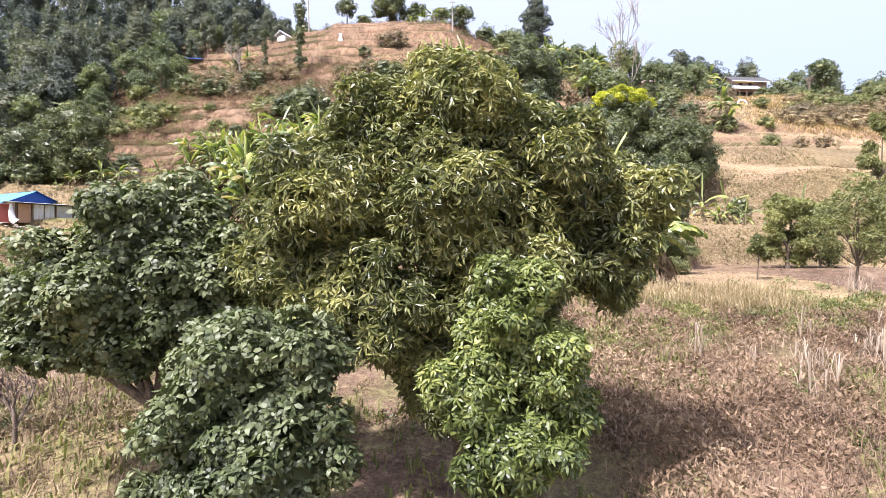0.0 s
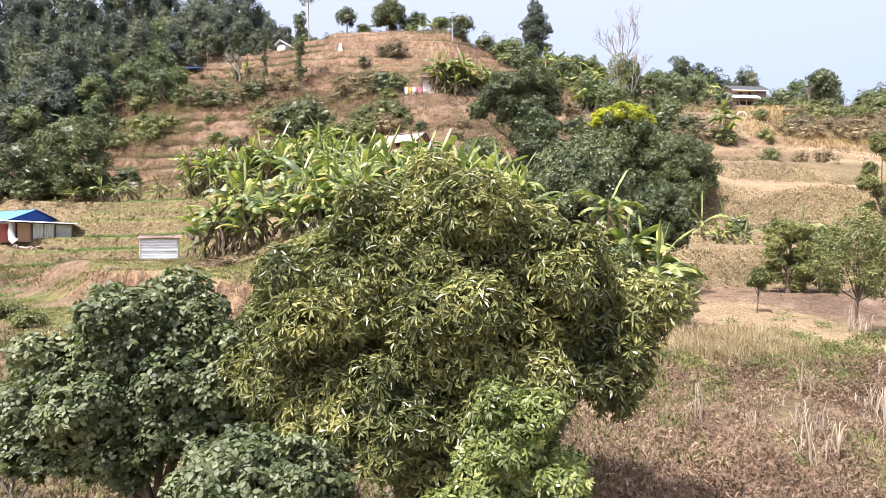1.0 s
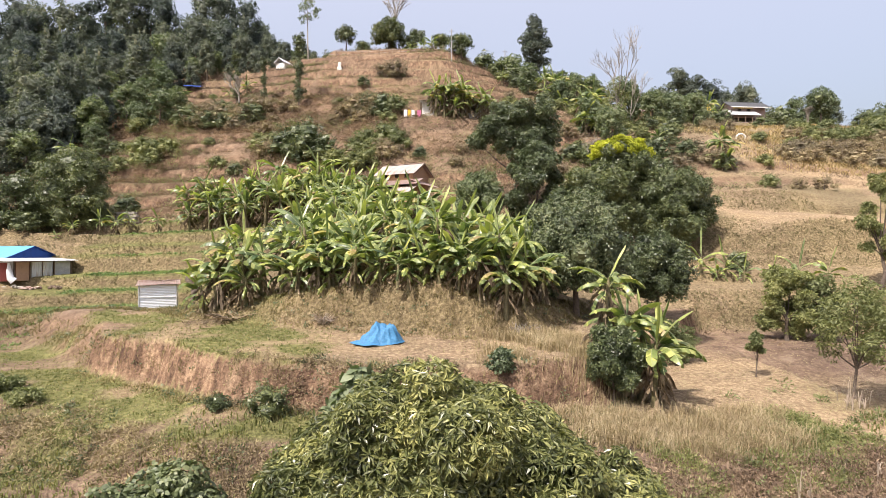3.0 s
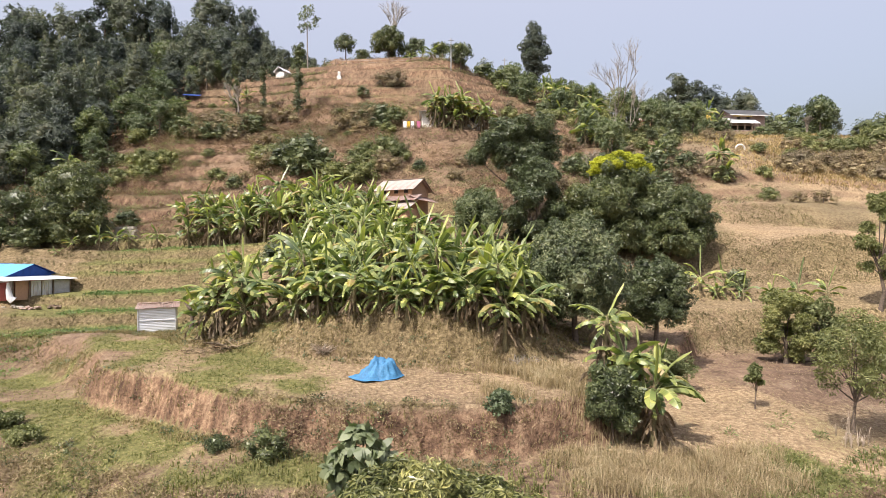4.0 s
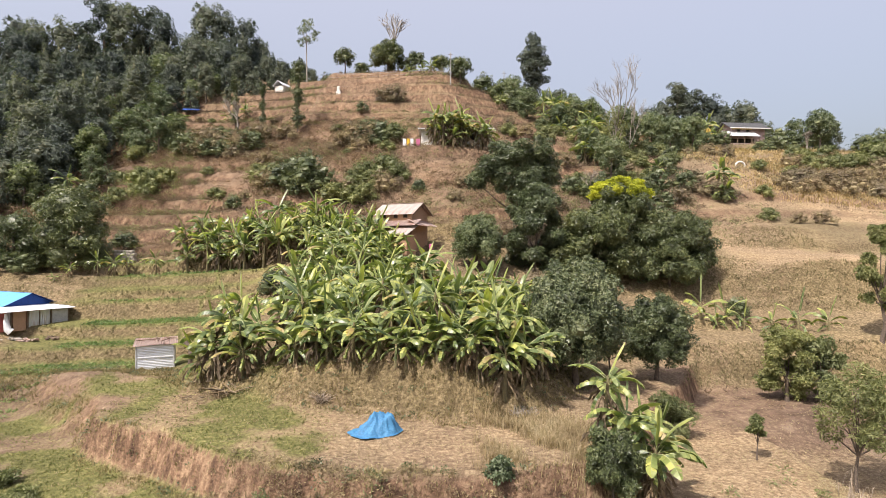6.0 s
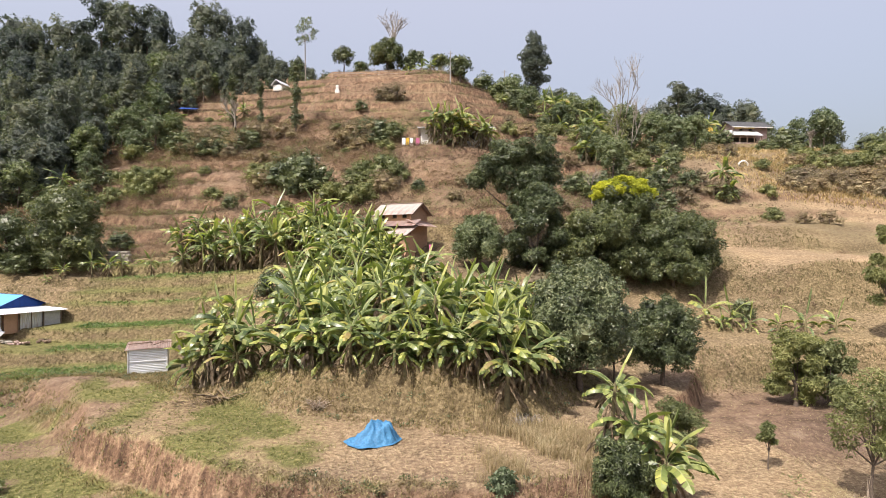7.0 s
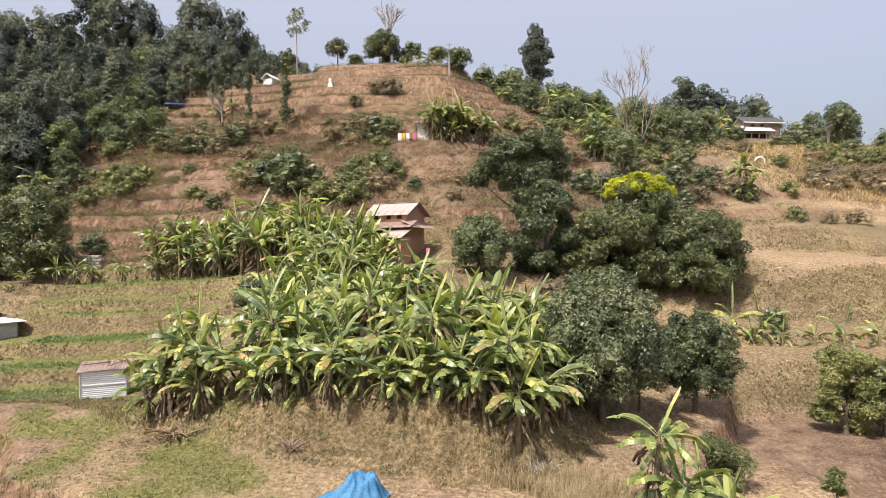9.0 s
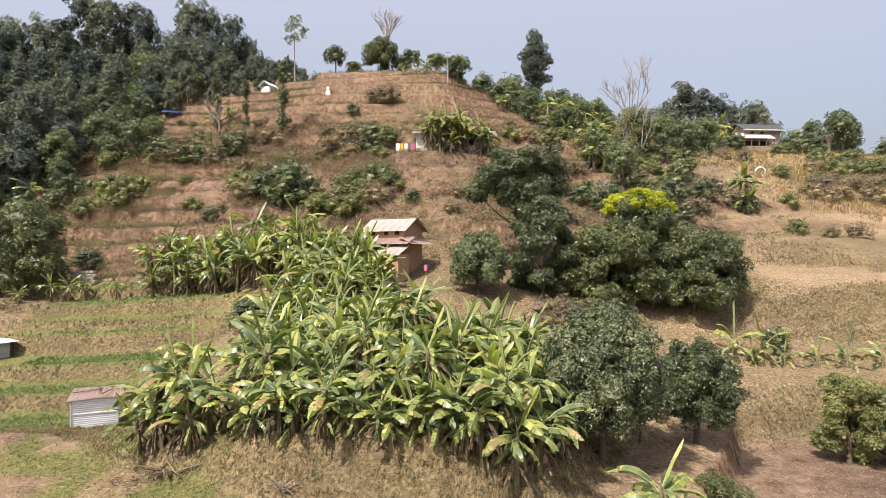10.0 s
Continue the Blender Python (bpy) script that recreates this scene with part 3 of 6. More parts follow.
tree("young leafy tree with bright yellow-green foliage under the mango", "tree", pose(.6, 8, z0), 4.8, 1.4, BRIGHT_LEAF, 12,
     n=3600, per=7, length=.14, width=.04, droop=.4, clumps=12, clump=(.24, .4), girth=.07, plain=False, reach=.5, bark=PALE_BARK,
     lobes=standing(.6, 8, z0, [(.9, 8.0, -1.35, .85, .85), (1.45, 7.9, -2.15, .75, .75), (.5, 7.8, -2.5, .75, .8), (.95, 7.6, -3.2, .8, .7), (1.75, 8.0, -2.7, .5, .5)]))
z0 = on(-4.6, 10)
tree("broad-leaved tree with a rounded crown of glossy dark leaves", "tree", pose(-4.6, 10, z0), 6, 2.2, ROUND_LEAF, 13,
     n=5600, per=6, length=.13, width=.068, clumps=14, clump=(.22, .38), droop=.25, girth=.14, plain=False,
     lobes=standing(-4.6, 10, z0, [(-5.2, 10.0, -.35, 1.5, 1.3), (-6.5, 9.9, -1.0, 1.2, 1.0), (-4.3, 9.9, -.8, 1.1, 1.0), (-5.6, 9.4, -1.4, 1.2, .9), (-7.1, 9.9, -1.7, .9, .7), (-4.3, 9.6, -1.7, .8, .6), (-5.5, 9.7, -2.1, 1.1, .65), (-3.7, 9.8, -1.2, .85, .8), (-6.6, 9.6, -2.1, .8, .5)]))
z0 = on(-2.8, 7.8)
tree("low broad-leaved tree with grey-green leaves down to the ground", "tree", pose(-2.8, 7.8, z0), 4.5, 1.4, ROUND_LEAF, 14,
     n=4200, per=6, length=.13, width=.06, clumps=14, clump=(.22, .38), droop=.25, girth=.09, plain=False,
     lobes=standing(-2.8, 7.8, z0, [(-2.9, 7.9, -1.95, 1.0, .95), (-2.2, 7.7, -2.6, .9, .85), (-3.45, 7.8, -2.8, .85, .85), (-2.5, 7.4, -3.4, 1.0, .8), (-1.9, 7.8, -1.9, .7, .7), (-2.0, 7.6, -3.3, .8, .8), (-3.4, 7.7, -3.7, .8, .7)]))

# ---- bananas ----
def banana_blade(r, length, width, arch, tilt=1.05, ragged=.25, steps=11, folded=.35):
    """One leaf along +x, rising at tilt radians and arching over: a broad oblong blade on a bare stalk, torn here and there to the rib."""
    a, p, rib = tilt, np.zeros(3), []
    seg = length / steps
    for k in range(steps + 1):
        rib.append((p.copy(), a))
        p = p + np.array([math.cos(a), 0, math.sin(a)]) * seg
        a -= arch / steps * (.35 + 1.3 * k / steps)
    verts, quads_, index = [], [], []
    first = 1 if steps < 8 else 2

    def half(s):
        """Half the blade's width at s: a rounded base, long nearly even sides, a short blunt tip."""
        return width * .5 * min(1, (s / .16 + .05) ** .6) * min(1, ((1.0 - s) / .22 + .02)) ** .55
    for side in (-1, 1):
        joined = False
        for k in range(first, steps):
            (p0, a0), (p1, a1) = rib[k], rib[k + 1]
            w0, w1 = half((k - first) / (steps - first)), half((k + 1 - first) / (steps - first))
            torn = joined and r.random() < ragged
            if torn or not joined:
                g = r.uniform(.1, .3) * seg if torn else 0
                sag = folded * r.uniform(.6, 1.7)
            up0, way = np.array([-math.sin(a0), 0, math.cos(a0)]), np.array([math.cos(a0), 0, math.sin(a0)])

            def edge(pt, w, push):
                return pt + np.array([0, side, 0]) * w * math.cos(sag) - up0 * w * math.sin(sag) + way * (push + w * .22)
            n = len(verts)
            if torn or not joined:
                verts += [p0, p1, edge(p1, w1, 0), edge(p0, w0, g)]
                quads_.append((n, n + 1, n + 2, n + 3))
                last = (n + 1, n + 2)
            else:
                verts += [p1, edge(p1, w1, 0)]
                quads_.append((last[0], n, n + 1, last[1]))
                last = (n, n + 1)
            joined = True
            index.append(0)
    n = len(verts)
    thick = [max(.006, .017 * (1 - k / (steps + 1))) * length / 2 for k in range(steps + 1)]
    v, f = tube([tuple(q[0] + np.array([0, 0, .004])) for q in rib], thick, 3)
    return np.concatenate([np.array(verts), v]), [np.array(quads_), f + n], index + [1] * len(f)


rb = np.random.default_rng(5)
# from the upright new leaf to the old ones that hang down
BLADES = []
for k in range(12):
    arch = (.3, .8, 1.1, 1.4, 1.6, 1.8, 1.9, 1.7, 1.5, 1.8, 2.0, 1.6)[k]
    tilt = (1.48, 1.3, 1.1, .95, .8, .6, .4, .1, 1.0, .7, .5, -.1)[k]
    v, f, i = banana_blade(rb, 2.7 - .05 * k, (.3, .42, .47, .5, .48, .5, .47, .45, .46, .5, .46, .42)[k], arch, tilt, (.05, .2, .35, .45, .55, .6, .65, .7, .35, .55, .65, .7)[k], 15, (.6, .35, .3, .3, .35, .4, .5, .6, .35, .35, .5, .7)[k])
    BLADES.append(mesh_from("leaf", v, f, (BANANA_LEAF, BANANA_RIB), i))
YELLOW_BLADES = []
for k in range(3):
    v, f, i = banana_blade(rb, 2.3, .5, 1.7 + .3 * k, .6, .6, 11, .5)
    YELLOW_BLADES.append(mesh_from("leaf", v, f, (BANANA_YELLOW, BANANA_RIB), i))


def skirt(seed, height, count):
    """Withered leaves hanging down round a stem, crumpled into one skirt."""
    r = np.random.default_rng(seed)
    pieces = []
    for k in range(count):
        v, f, _ = banana_blade(r, r.uniform(1.0, 1.9), r.uniform(.16, .36), r.uniform(.8, 1.7), -r.uniform(.3, 1.0), .8, 5, 1.0)
        w = 6.283 * k / count + r.uniform(-.5, .5)
        c, s = math.cos(w), math.sin(w)
        v = v + r.normal(0, .025, v.shape)
        v = np.stack([v[:, 0] * c - v[:, 1] * s, v[:, 0] * s + v[:, 1] * c, np.maximum(v[:, 2] + height * r.uniform(.35, 1.0), .05)], -1)
        pieces.append((v, np.concatenate(f)))
    return mesh_from("withered_skirt", *merged(pieces))


def banana(seed, height, count, dead, yellow):
    """A banana plant: stem, leaves from its top, a withered skirt hanging down it."""
    r = np.random.default_rng(seed)
    root = thing("banana_plant", "green banana plant with torn arching leaves and withered skirts", "banana plant", pose(0, 0, 0), "bananas of the grove")
    lean = r.normal(0, .07, 2)
    top = Vector((lean[0] * height, lean[1] * height, height))
    v, f = tube([(0, 0, -.3), (lean[0] * height * .3, lean[1] * height * .3, height * .4), top, top + Vector((0, 0, .35))], [.16, .125, .085, .03], 8)
    part("pseudostem", mesh_from("pseudostem", v, f, smooth=True), STEM, root)
    for k in range(count):
        w = 360 * .382 * k + r.uniform(-25, 25)
        t = k / max(1, count - 1)
        at = int(np.clip(round((0 if k == 0 else 1.4 + t * 5.8) + r.normal(0, .6)), 0, 7))
        blade = BLADES[at if at < 2 or r.random() < .6 else min(11, 8 + at // 2)]
        size = r.uniform(.66, .96) * (.8 + .35 * math.sin(math.pi * min(1, t + .15)))
        part("leaf", blade, None, root, at=Matrix.Translation(top + Vector((0, 0, .2 - .45 * t))) @ pose(0, 0, 0, r.uniform(-18, 18), r.uniform(-6, 16), w) @ pose(0, 0, 0, r.uniform(-45, 45) * min(1, t * 2 + .3), 0, 0) @ Matrix.Scale(size, 4))
    for k in range(yellow):
        part("leaf", YELLOW_BLADES[k % 3], None, root, "yellowing banana leaf", Matrix.Translation(top - Vector((0, 0, .3))) @ pose(0, 0, 0, 0, 0, r.uniform(0, 360)))
    if dead:
        part("withered_skirt", skirt(seed + 100, height, dead), BANANA_DEAD, root, "brown withered leaves hanging round the stem")
    return root


KINDS = [banana(31, 2.3, 14, 14, 1), banana(32, 1.9, 14, 12, 1), banana(33, 2.9, 14, 14, 1), banana(34, 1.3, 11, 6, 0), banana(35, 2.2, 15, 16, 1), banana(36, .7, 8, 0, 0), banana(37, 3.5, 14, 16, 1)]
used_kinds = set()


def plant_banana(kind, x, y, size=1.0, spin=0.0, label="", group="", tall=1.0):
    m = pose(x, y, on(x, y, -.05), 0, 0, spin) @ Matrix.Diagonal((size, size, size * tall, 1))
    if kind in used_kinds:
        ob = copy_thing(KINDS[kind], m @ Matrix.Diagonal((*[1 / v for v in KINDS[kind].scale], 1)))
    else:
        used_kinds.add(kind)
        ob = KINDS[kind]
        ob.matrix_basis = m
    return tagged(ob, label, "", group)


rg = np.random.default_rng(77)
spots = []
# the grove, thick above the bank, thinning up to the house, and a second stand above the garden beds
for x0, x1, y0, y1, n, lo, hi in ((-9, 6.2, 32.2, 37, 26, .95, 1.15), (-11, 6.6, 37, 46, 50, 1.0, 1.25), (-13, -2.5, 45, 54, 30, .95, 1.15), (-14, -4.6, 54, 60.5, 34, 1.0, 1.25), (-13, -5.4, 60.5, 64.8, 24, 1.1, 1.35), (-23, -12, 63, 68.5, 38, 1.2, 1.5), (-30, -22, 64.5, 68, 16, 1.0, 1.2)):
    tries = made = 0
    while made < n and tries < 900:
        tries += 1
        x, y = rg.uniform(x0, x1), rg.uniform(y0, y1)
        if y < knots(FOOT, x) + 2.0 or (y > 50 and x > -3.2) or any((x - a) ** 2 + (y - b) ** 2 < 1.7 for a, b in spots):
            continue
        spots.append((x, y))
        made += 1
        low = x > -6.5 and y > 45
        front = y < knots(FOOT, x) + 3.4
        plant_banana(int(rg.choice([1, 3])) if low else int(rg.choice([1, 3, 3, 4])) if front else int(rg.choice([0, 1, 2, 4, 6], p=[.26, .22, .22, .2, .1])), x, y, rg.uniform(lo, hi) * (.85 if low else 1), rg.uniform(0, 360))
for k in range(30):
    x = rg.uniform(-10, 6)
    y = knots(FOOT, x) + rg.uniform(2.0, 3.2) if k < 16 else rg.uniform(35, 48)
    plant_banana(3 if k % 3 else 5, x, y, rg.uniform(.8, 1.15), rg.uniform(0, 360), "low young banana sucker under the grove", "young bananas of the grove")
for x, y, kind, size in ((-14.2, 38.2, 2, 1.2), (-13.2, 37.6, 0, 1.2), (-12.2, 38.1, 4, 1.15), (-15.4, 38.7, 0, 1.15), (-13.9, 39.4, 6, 1.2), (-14.9, 37.6, 4, 1.1), (-12.8, 36.9, 1, .95), (-15.9, 37.9, 3, 1.1), (3.6, 31.8, 0, 1.05), (2.2, 32.2, 4, 1.05), (4.7, 32.6, 4, 1.0), (1.0, 32.4, 1, .95), (3.2, 32.9, 2, 1.1)):
    plant_banana(kind, x, y, size, rg.uniform(0, 360), group="bananas at the bank's edge")
for x, y, kind, size in ((24.0, 111.5, 6, 1.25), (25.6, 112.5, 6, 1.2), (22.5, 112.8, 2, 1.5), (27, 112, 2, 1.5), (25.0, 97, 6, 1.1), (26.3, 97.8, 2, 1.5), (23.8, 96.4, 2, 1.4), (20, 111, 2, 1.3), (57.6, 125, 6, 1.1), (59, 125.5, 2, 1.5), (40.7, 83, 2, 1.3), (41.8, 83.4, 0, 1.3),
                         (.4, 90.6, 6, 1.25), (2.0, 90.4, 6, 1.3), (3.2, 90.9, 2, 1.6), (-.9, 91.0, 2, 1.5), (1.2, 91.2, 4, 1.6), (6.4, 91.2, 2, 1.3), (7.6, 91.6, 0, 1.3)):
    plant_banana(kind, x, y, size, rg.uniform(0, 360), "large banana plant with broad leaves on the slope", "bananas on the slope")
for x, y, kind, size in ((8.3, 25.9, 6, 1.0), (9.1, 26.0, 6, .95), (8.8, 26.6, 2, 1.15), (7.5, 26.3, 6, .95), (9.7, 25.8, 4, 1.15), (9.4, 25.1, 0, 1.05)):
    plant_banana(kind, x, y, size, rg.uniform(0, 360), "tall banana plant with bright leaves in a dry clump", "bananas of the front clump")
for x, y, size in ((25.2, 55.2, 1.6), (27.3, 54.6, 1.5), (26.4, 54.4, .9), (28.9, 54.2, 1.1), (31.4, 53.8, 1.0), (33.6, 53.4, 1.5), (36.2, 53.0, 1.2)):
    plant_banana(5, x, y, size * .75, rg.uniform(0, 360), "young banana plant on a bare terrace", "bananas on the terrace", tall=1.25)
for x, y, size in ((-38.5, 64, .8), (-37, 64.5, .9), (-35.8, 65, .7), (-41, 63, .6), (-42.5, 62.5, .5), (-32, 64, .8), (0.2, 90.8, 1.5), (2.0, 90.2, 1.6), (-1.2, 91.3, 1.2), (4, 91.2, 1.5), (1, 91.6, 1.7), (3, 91.6, 1.6), (7, 91.5, 1.3),
                   (23, 91, 1.6), (25, 92, 1.5), (24.5, 90, 1.3), (26.5, 104, 1.4), (22, 104, 1.5), (19, 106, 1.4), (29, 105, 1.3), (41, 82, 1.5), (60, 123, 1.8), (58, 122, 1.4), (-52, 112, 2.0),
                   (-39, 113, 1.7), (-42, 112, 1.4), (-4, 116, 1.5), (-2, 117, 1.5), (-6.5, 117.5, 1.3), (12, 113, 1.3), (-58, 88, 1.5), (33.5, 88, 1.2)):
    plant_banana(int(rg.integers(0, 5)), x, y, size * (.62 if y > 95 else .85), rg.uniform(0, 360), "banana plant growing alone on the slope", "bananas on the slope")

# ---- the trees round the grove ----
def set_tree(x, y, *args, **kw):
    return tree(args[0], args[1], pose(x, y, on(x, y), 0, 0, 0), *args[2:], **kw)


def dome(height, radius, seed, k=15):
    """Lobes of a close rounded crown that comes down nearly to the ground."""
    r = np.random.default_rng(seed)
    c, up = height * .52, height * .48
    out = [(0, 0, c, radius * .8, up * .84)]
    for i in range(k):
        z = 1 - 1.75 * (i + .5) / k
        w, q = 2.4 * i, math.sqrt(1 - z * z) * .72
        s = radius * r.uniform(.3, .42)
        out.append((q * radius * math.cos(w), q * radius * math.sin(w), c + z * up * .7, s, s))
    return out


set_tree(8.7, 36.6, "rounded dense tree with grey-green leaves at the grove's edge", "tree", 8.0, 3.3, DOME_LEAF, 41, lobes=dome(8.3, 3.3, 41, 26), clumps=13, clump=(.24, .36), core=.6, n=11500, per=4, length=.2, width=.1, girth=.2)
set_tree(15.4, 40.6, "dark green bushy tree on a terrace", "tree", 6.3, 2.5, DARK_LEAF, 42, lobes=dome(6.4, 2.45, 42, 20), clumps=12, clump=(.24, .38), core=.58, n=6500, length=.2, width=.09)
set_tree(16.6, 62.0, "broad dark mango tree on the slope", "tree", 9.0, 4.6, DARK_LEAF, 43, count=14, n=10500, plain="far", length=.32, width=.16, low=.15, clump=(.22, .36))
set_tree(25.0, 62.2, "broad dark mango tree with yellowish tips", "tree", 9.2, 4.7, DARK_LEAF, 44, count=14, n=10500, plain="far", length=.32, width=.16, low=.12, clump=(.22, .36))
set_tree(20.4, 63.5, "dense dark mango tree between its neighbours", "tree", 10.4, 4.2, DARK_LEAF, 144, count=12, n=8500, plain="far", length=.32, width=.16, low=.15, clump=(.22, .36))
z0 = on(9.6, 68)
tree("tall dark tree with a crown spreading over the slope", "tree", pose(9.6, 68, z0), 14, 5.0, DARK_LEAF, 45, n=9000, per=4, plain="far", length=.32, width=.16, clump=(.22, .36), girth=.22, reach=.45,
     lobes=standing(9.6, 68, z0, [(8.4, 67, 20.6, 3.4, 2.2), (5.6, 66.4, 18.8, 2.5, 1.8), (11.4, 67, 20.8, 2.6, 1.9), (4.2, 66, 17.4, 1.5, 1.1), (9.8, 66, 18.0, 2.8, 2.0), (12.8, 67.2, 18.8, 2.0, 1.8), (7.4, 66, 17.6, 2.0, 1.4), (9.8, 66, 15.9, 2.5, 1.9), (11.6, 65.6, 15.2, 2.0, 1.8)]))
set_tree(10.4, 62.8, "dark leafy tree on the slope", "tree", 10.2, 3.7, DARK_LEAF, 46, count=12, n=7500, plain="far", length=.3, width=.16, low=.12, clump=(.22, .36))
set_tree(3.9, 60.5, "vine-covered bush beside the house", "bush", 6.0, 3.2, GREY_LEAF, 47, lobes=dome(5.8, 2.9, 47, 14), n=4800, plain="far", length=.28, width=.15)
z0 = on(21.2, 66.5)
tree("mat of yellow-green flowering creeper over the trees", "creeper", pose(21.2, 66.5, z0), 10, 2.5, YELLOW_LEAF, 48, n=3000, per=4, length=.17, width=.11, girth=.08, name="flowering_creeper", core=.7,
     lobes=standing(21.2, 66.5, z0, [(18.2, 63.4, 16.5, 1.4, .75), (20.0, 63.2, 17.0, 1.5, .85), (21.8, 63.4, 16.7, 1.3, .75), (19.2, 62.4, 16.0, 1.3, .8), (21.2, 62.4, 16.0, 1.2, .8), (17.2, 63.4, 15.7, .8, .6), (22.9, 63.2, 15.8, .8, .6)]))
set_tree(-43.5, 67, "leafy dark tree at the foot of the slope", "tree", 10.4, 4.6, DARK_LEAF, 49, count=15, n=7500, plain="far", length=.28, width=.16, low=.15)
set_tree(-49.5, 66.5, "leafy dark tree at the foot of the slope", "tree", 7.5, 3.4, DARK_LEAF, 59, count=10, n=3600, plain="far", length=.28, width=.16, low=.15)
set_tree(25.9, 42.6, "small tree with light green foliage", "tree", 5.8, 2.0, LIGHT_LEAF, 50, count=9, n=2600, length=.25, width=.11, low=.2)
set_tree(21.6, 29.6, "thin tree with sparse feathery leaves", "tree", 7.0, 2.0, LIGHT_LEAF, 51, count=9, n=1300, length=.3, width=.07, low=.45, girth=.09, core=0)
set_tree(38.8, 50, "slender tree with drooping foliage", "tree", 10.5, 1.8, LIGHT_LEAF, 52, count=9, n=2000, length=.3, width=.12, low=.3)
set_tree(17.3, 31.2, "thin sapling with a tuft of leaves", "sapling", 2.5, .42, LIGHT_LEAF, 53, count=4, n=320, length=.2, width=.09, low=.6, girth=.04, core=0)
set_tree(7.6, 25.0, "dark green shrub among the bananas", "shrub", 4.0, 1.4, DARK_LEAF, 54, lobes=dome(3.9, 1.35, 54, 12), n=3000, length=.17, width=.07, girth=.06)
# ---- houses, sheds and other built things ----
def corrugated(name, low, high, rust, seed=0.0):
    """Ribbed iron sheets, dulled and partly rusted, the ribs along the local y."""
    m, nodes, links, b = material(name, .45, .5)
    c = nodes.new("ShaderNodeTexCoord")
    stretch = nodes.new("ShaderNodeMapping")
    stretch.inputs["Scale"].default_value = (2.2, .35, 1)
    stretch.inputs["Location"].default_value = (seed, seed * 2, 0)
    links.new(c.outputs["Object"], stretch.inputs["Vector"])
    big = node(nodes, "ShaderNodeTexNoise", Scale=1.0, Detail=4.0, Roughness=.6)
    links.new(stretch.outputs[0], big.inputs["Vector"])
    col = ramp(nodes, links, big.outputs[0], [(.3, low), (.5, high), (.62, tuple((a + 2 * d) / 3 for a, d in zip(high, rust))), (.75, rust)])
    links.new(col, b.inputs["Base Color"])
    return m


def painted(name, colour, dirt, rough=.6):
    return surface(name, dirt, colour, 1.2, rough, stops=[(.25, dirt), (.45, colour), (.8, tuple(min(1, k * 1.12) for k in colour))])


TIN = corrugated("grey_iron_sheet", (.5, .51, .52), (.62, .63, .64), (.4, .3, .24))
RUSTY = corrugated("rusty_iron_sheet", (.3, .2, .17), (.45, .34, .3), (.26, .11, .075), 3)
PALE_TIN = corrugated("pale_rust_streaked_sheet", (.4, .33, .29), (.6, .54, .49), (.34, .17, .12), 7)
WHITE_TIN = corrugated("white_iron_sheet", (.62, .64, .66), (.78, .8, .82), (.5, .5, .5), 5)
BLUE_TIN = corrugated("blue_iron_sheet", (.1, .32, .55), (.14, .4, .66), (.12, .3, .5), 2)
# the plastic's own deep blue; on the house, roof blue with shade put in
DEEP_OR_SHADED_BLUE = corrugated("deep_or_shaded_blue_sheet", (.015, .05, .22), (.02, .07, .3), (.02, .05, .2), 2)
CLAY = painted("clay_plaster", (.44, .27, .17), (.32, .19, .12), .95)
PINK_CLAY = painted("pink_washed_plaster", (.38, .28, .265), (.3, .21, .2), .95)
RED_WALL = painted("red_painted_sheet", (.38, .1, .085), (.26, .09, .07))
WHITE_WALL = painted("whitewash", (.72, .7, .66), (.5, .46, .4), .9)
SLATE = surface("slate_roof", (.035, .037, .042), (.09, .09, .092), 2.5, .7, bump=.5)
TIMBER = surface("weathered_timber", (.1, .065, .045), (.22, .16, .11), 4, .9)
GREY_BOARD = surface("grey_boards", (.4, .4, .4), (.56, .56, .55), 2, .8)
# near-black panels: the shade inside openings, put into the colour
OPENING_SHADE = surface("opening_shade", (.02, .018, .016), (.04, .035, .03), 2, .95)
STONE = surface("dry_stone", (.26, .23, .19), (.44, .4, .34), 3, .95, bump=.8)
TARP = surface("blue_tarpaulin", (.03, .14, .29), (.055, .205, .38), 1.4, .68, fine=14, bump=.5, distance=.05)
WHITE_CLOTH = painted("white_plastic_sheet", (.75, .76, .78), (.6, .6, .62), .5)
MAIZE = surface("hung_maize", (.5, .32, .05), (.68, .5, .12), 9, .9)
PINK = painted("pink_cloth", (.5, .14, .26), (.38, .1, .2), .9)
YELLOW = painted("yellow_cloth", (.7, .45, .04), (.55, .33, .03), .9)
CONCRETE = surface("grey_post", (.3, .29, .28), (.42, .41, .4), 3, .9)


def ribbed(width, length, pitch=.18, depth=.035, sag=.0):
    """A ribbed sheet in its own x (across the ribs) and y, with a little thickness."""
    n = max(6, int(width / (pitch / 2)))
    xs = np.linspace(-width / 2, width / 2, n + 1)
    ys = np.linspace(-length / 2, length / 2, 5)
    X, Y = np.meshgrid(xs, ys)
    Z = np.where(np.arange(n + 1) % 2 == 0, depth / 2, -depth / 2)[None, :] + sag * (1 - (2 * Y / length) ** 2)
    top = np.stack([X, Y, Z], -1).reshape(-1, 3)
    low = top - np.array([0, 0, .012])
    k = np.arange((n + 1) * 5).reshape(5, n + 1)
    q = np.stack([k[:-1, :-1], k[:-1, 1:], k[1:, 1:], k[1:, :-1]], -1).reshape(-1, 4)
    return mesh_from("sheet", np.concatenate([top, low]), np.concatenate([q, q[:, ::-1] + len(top)]))


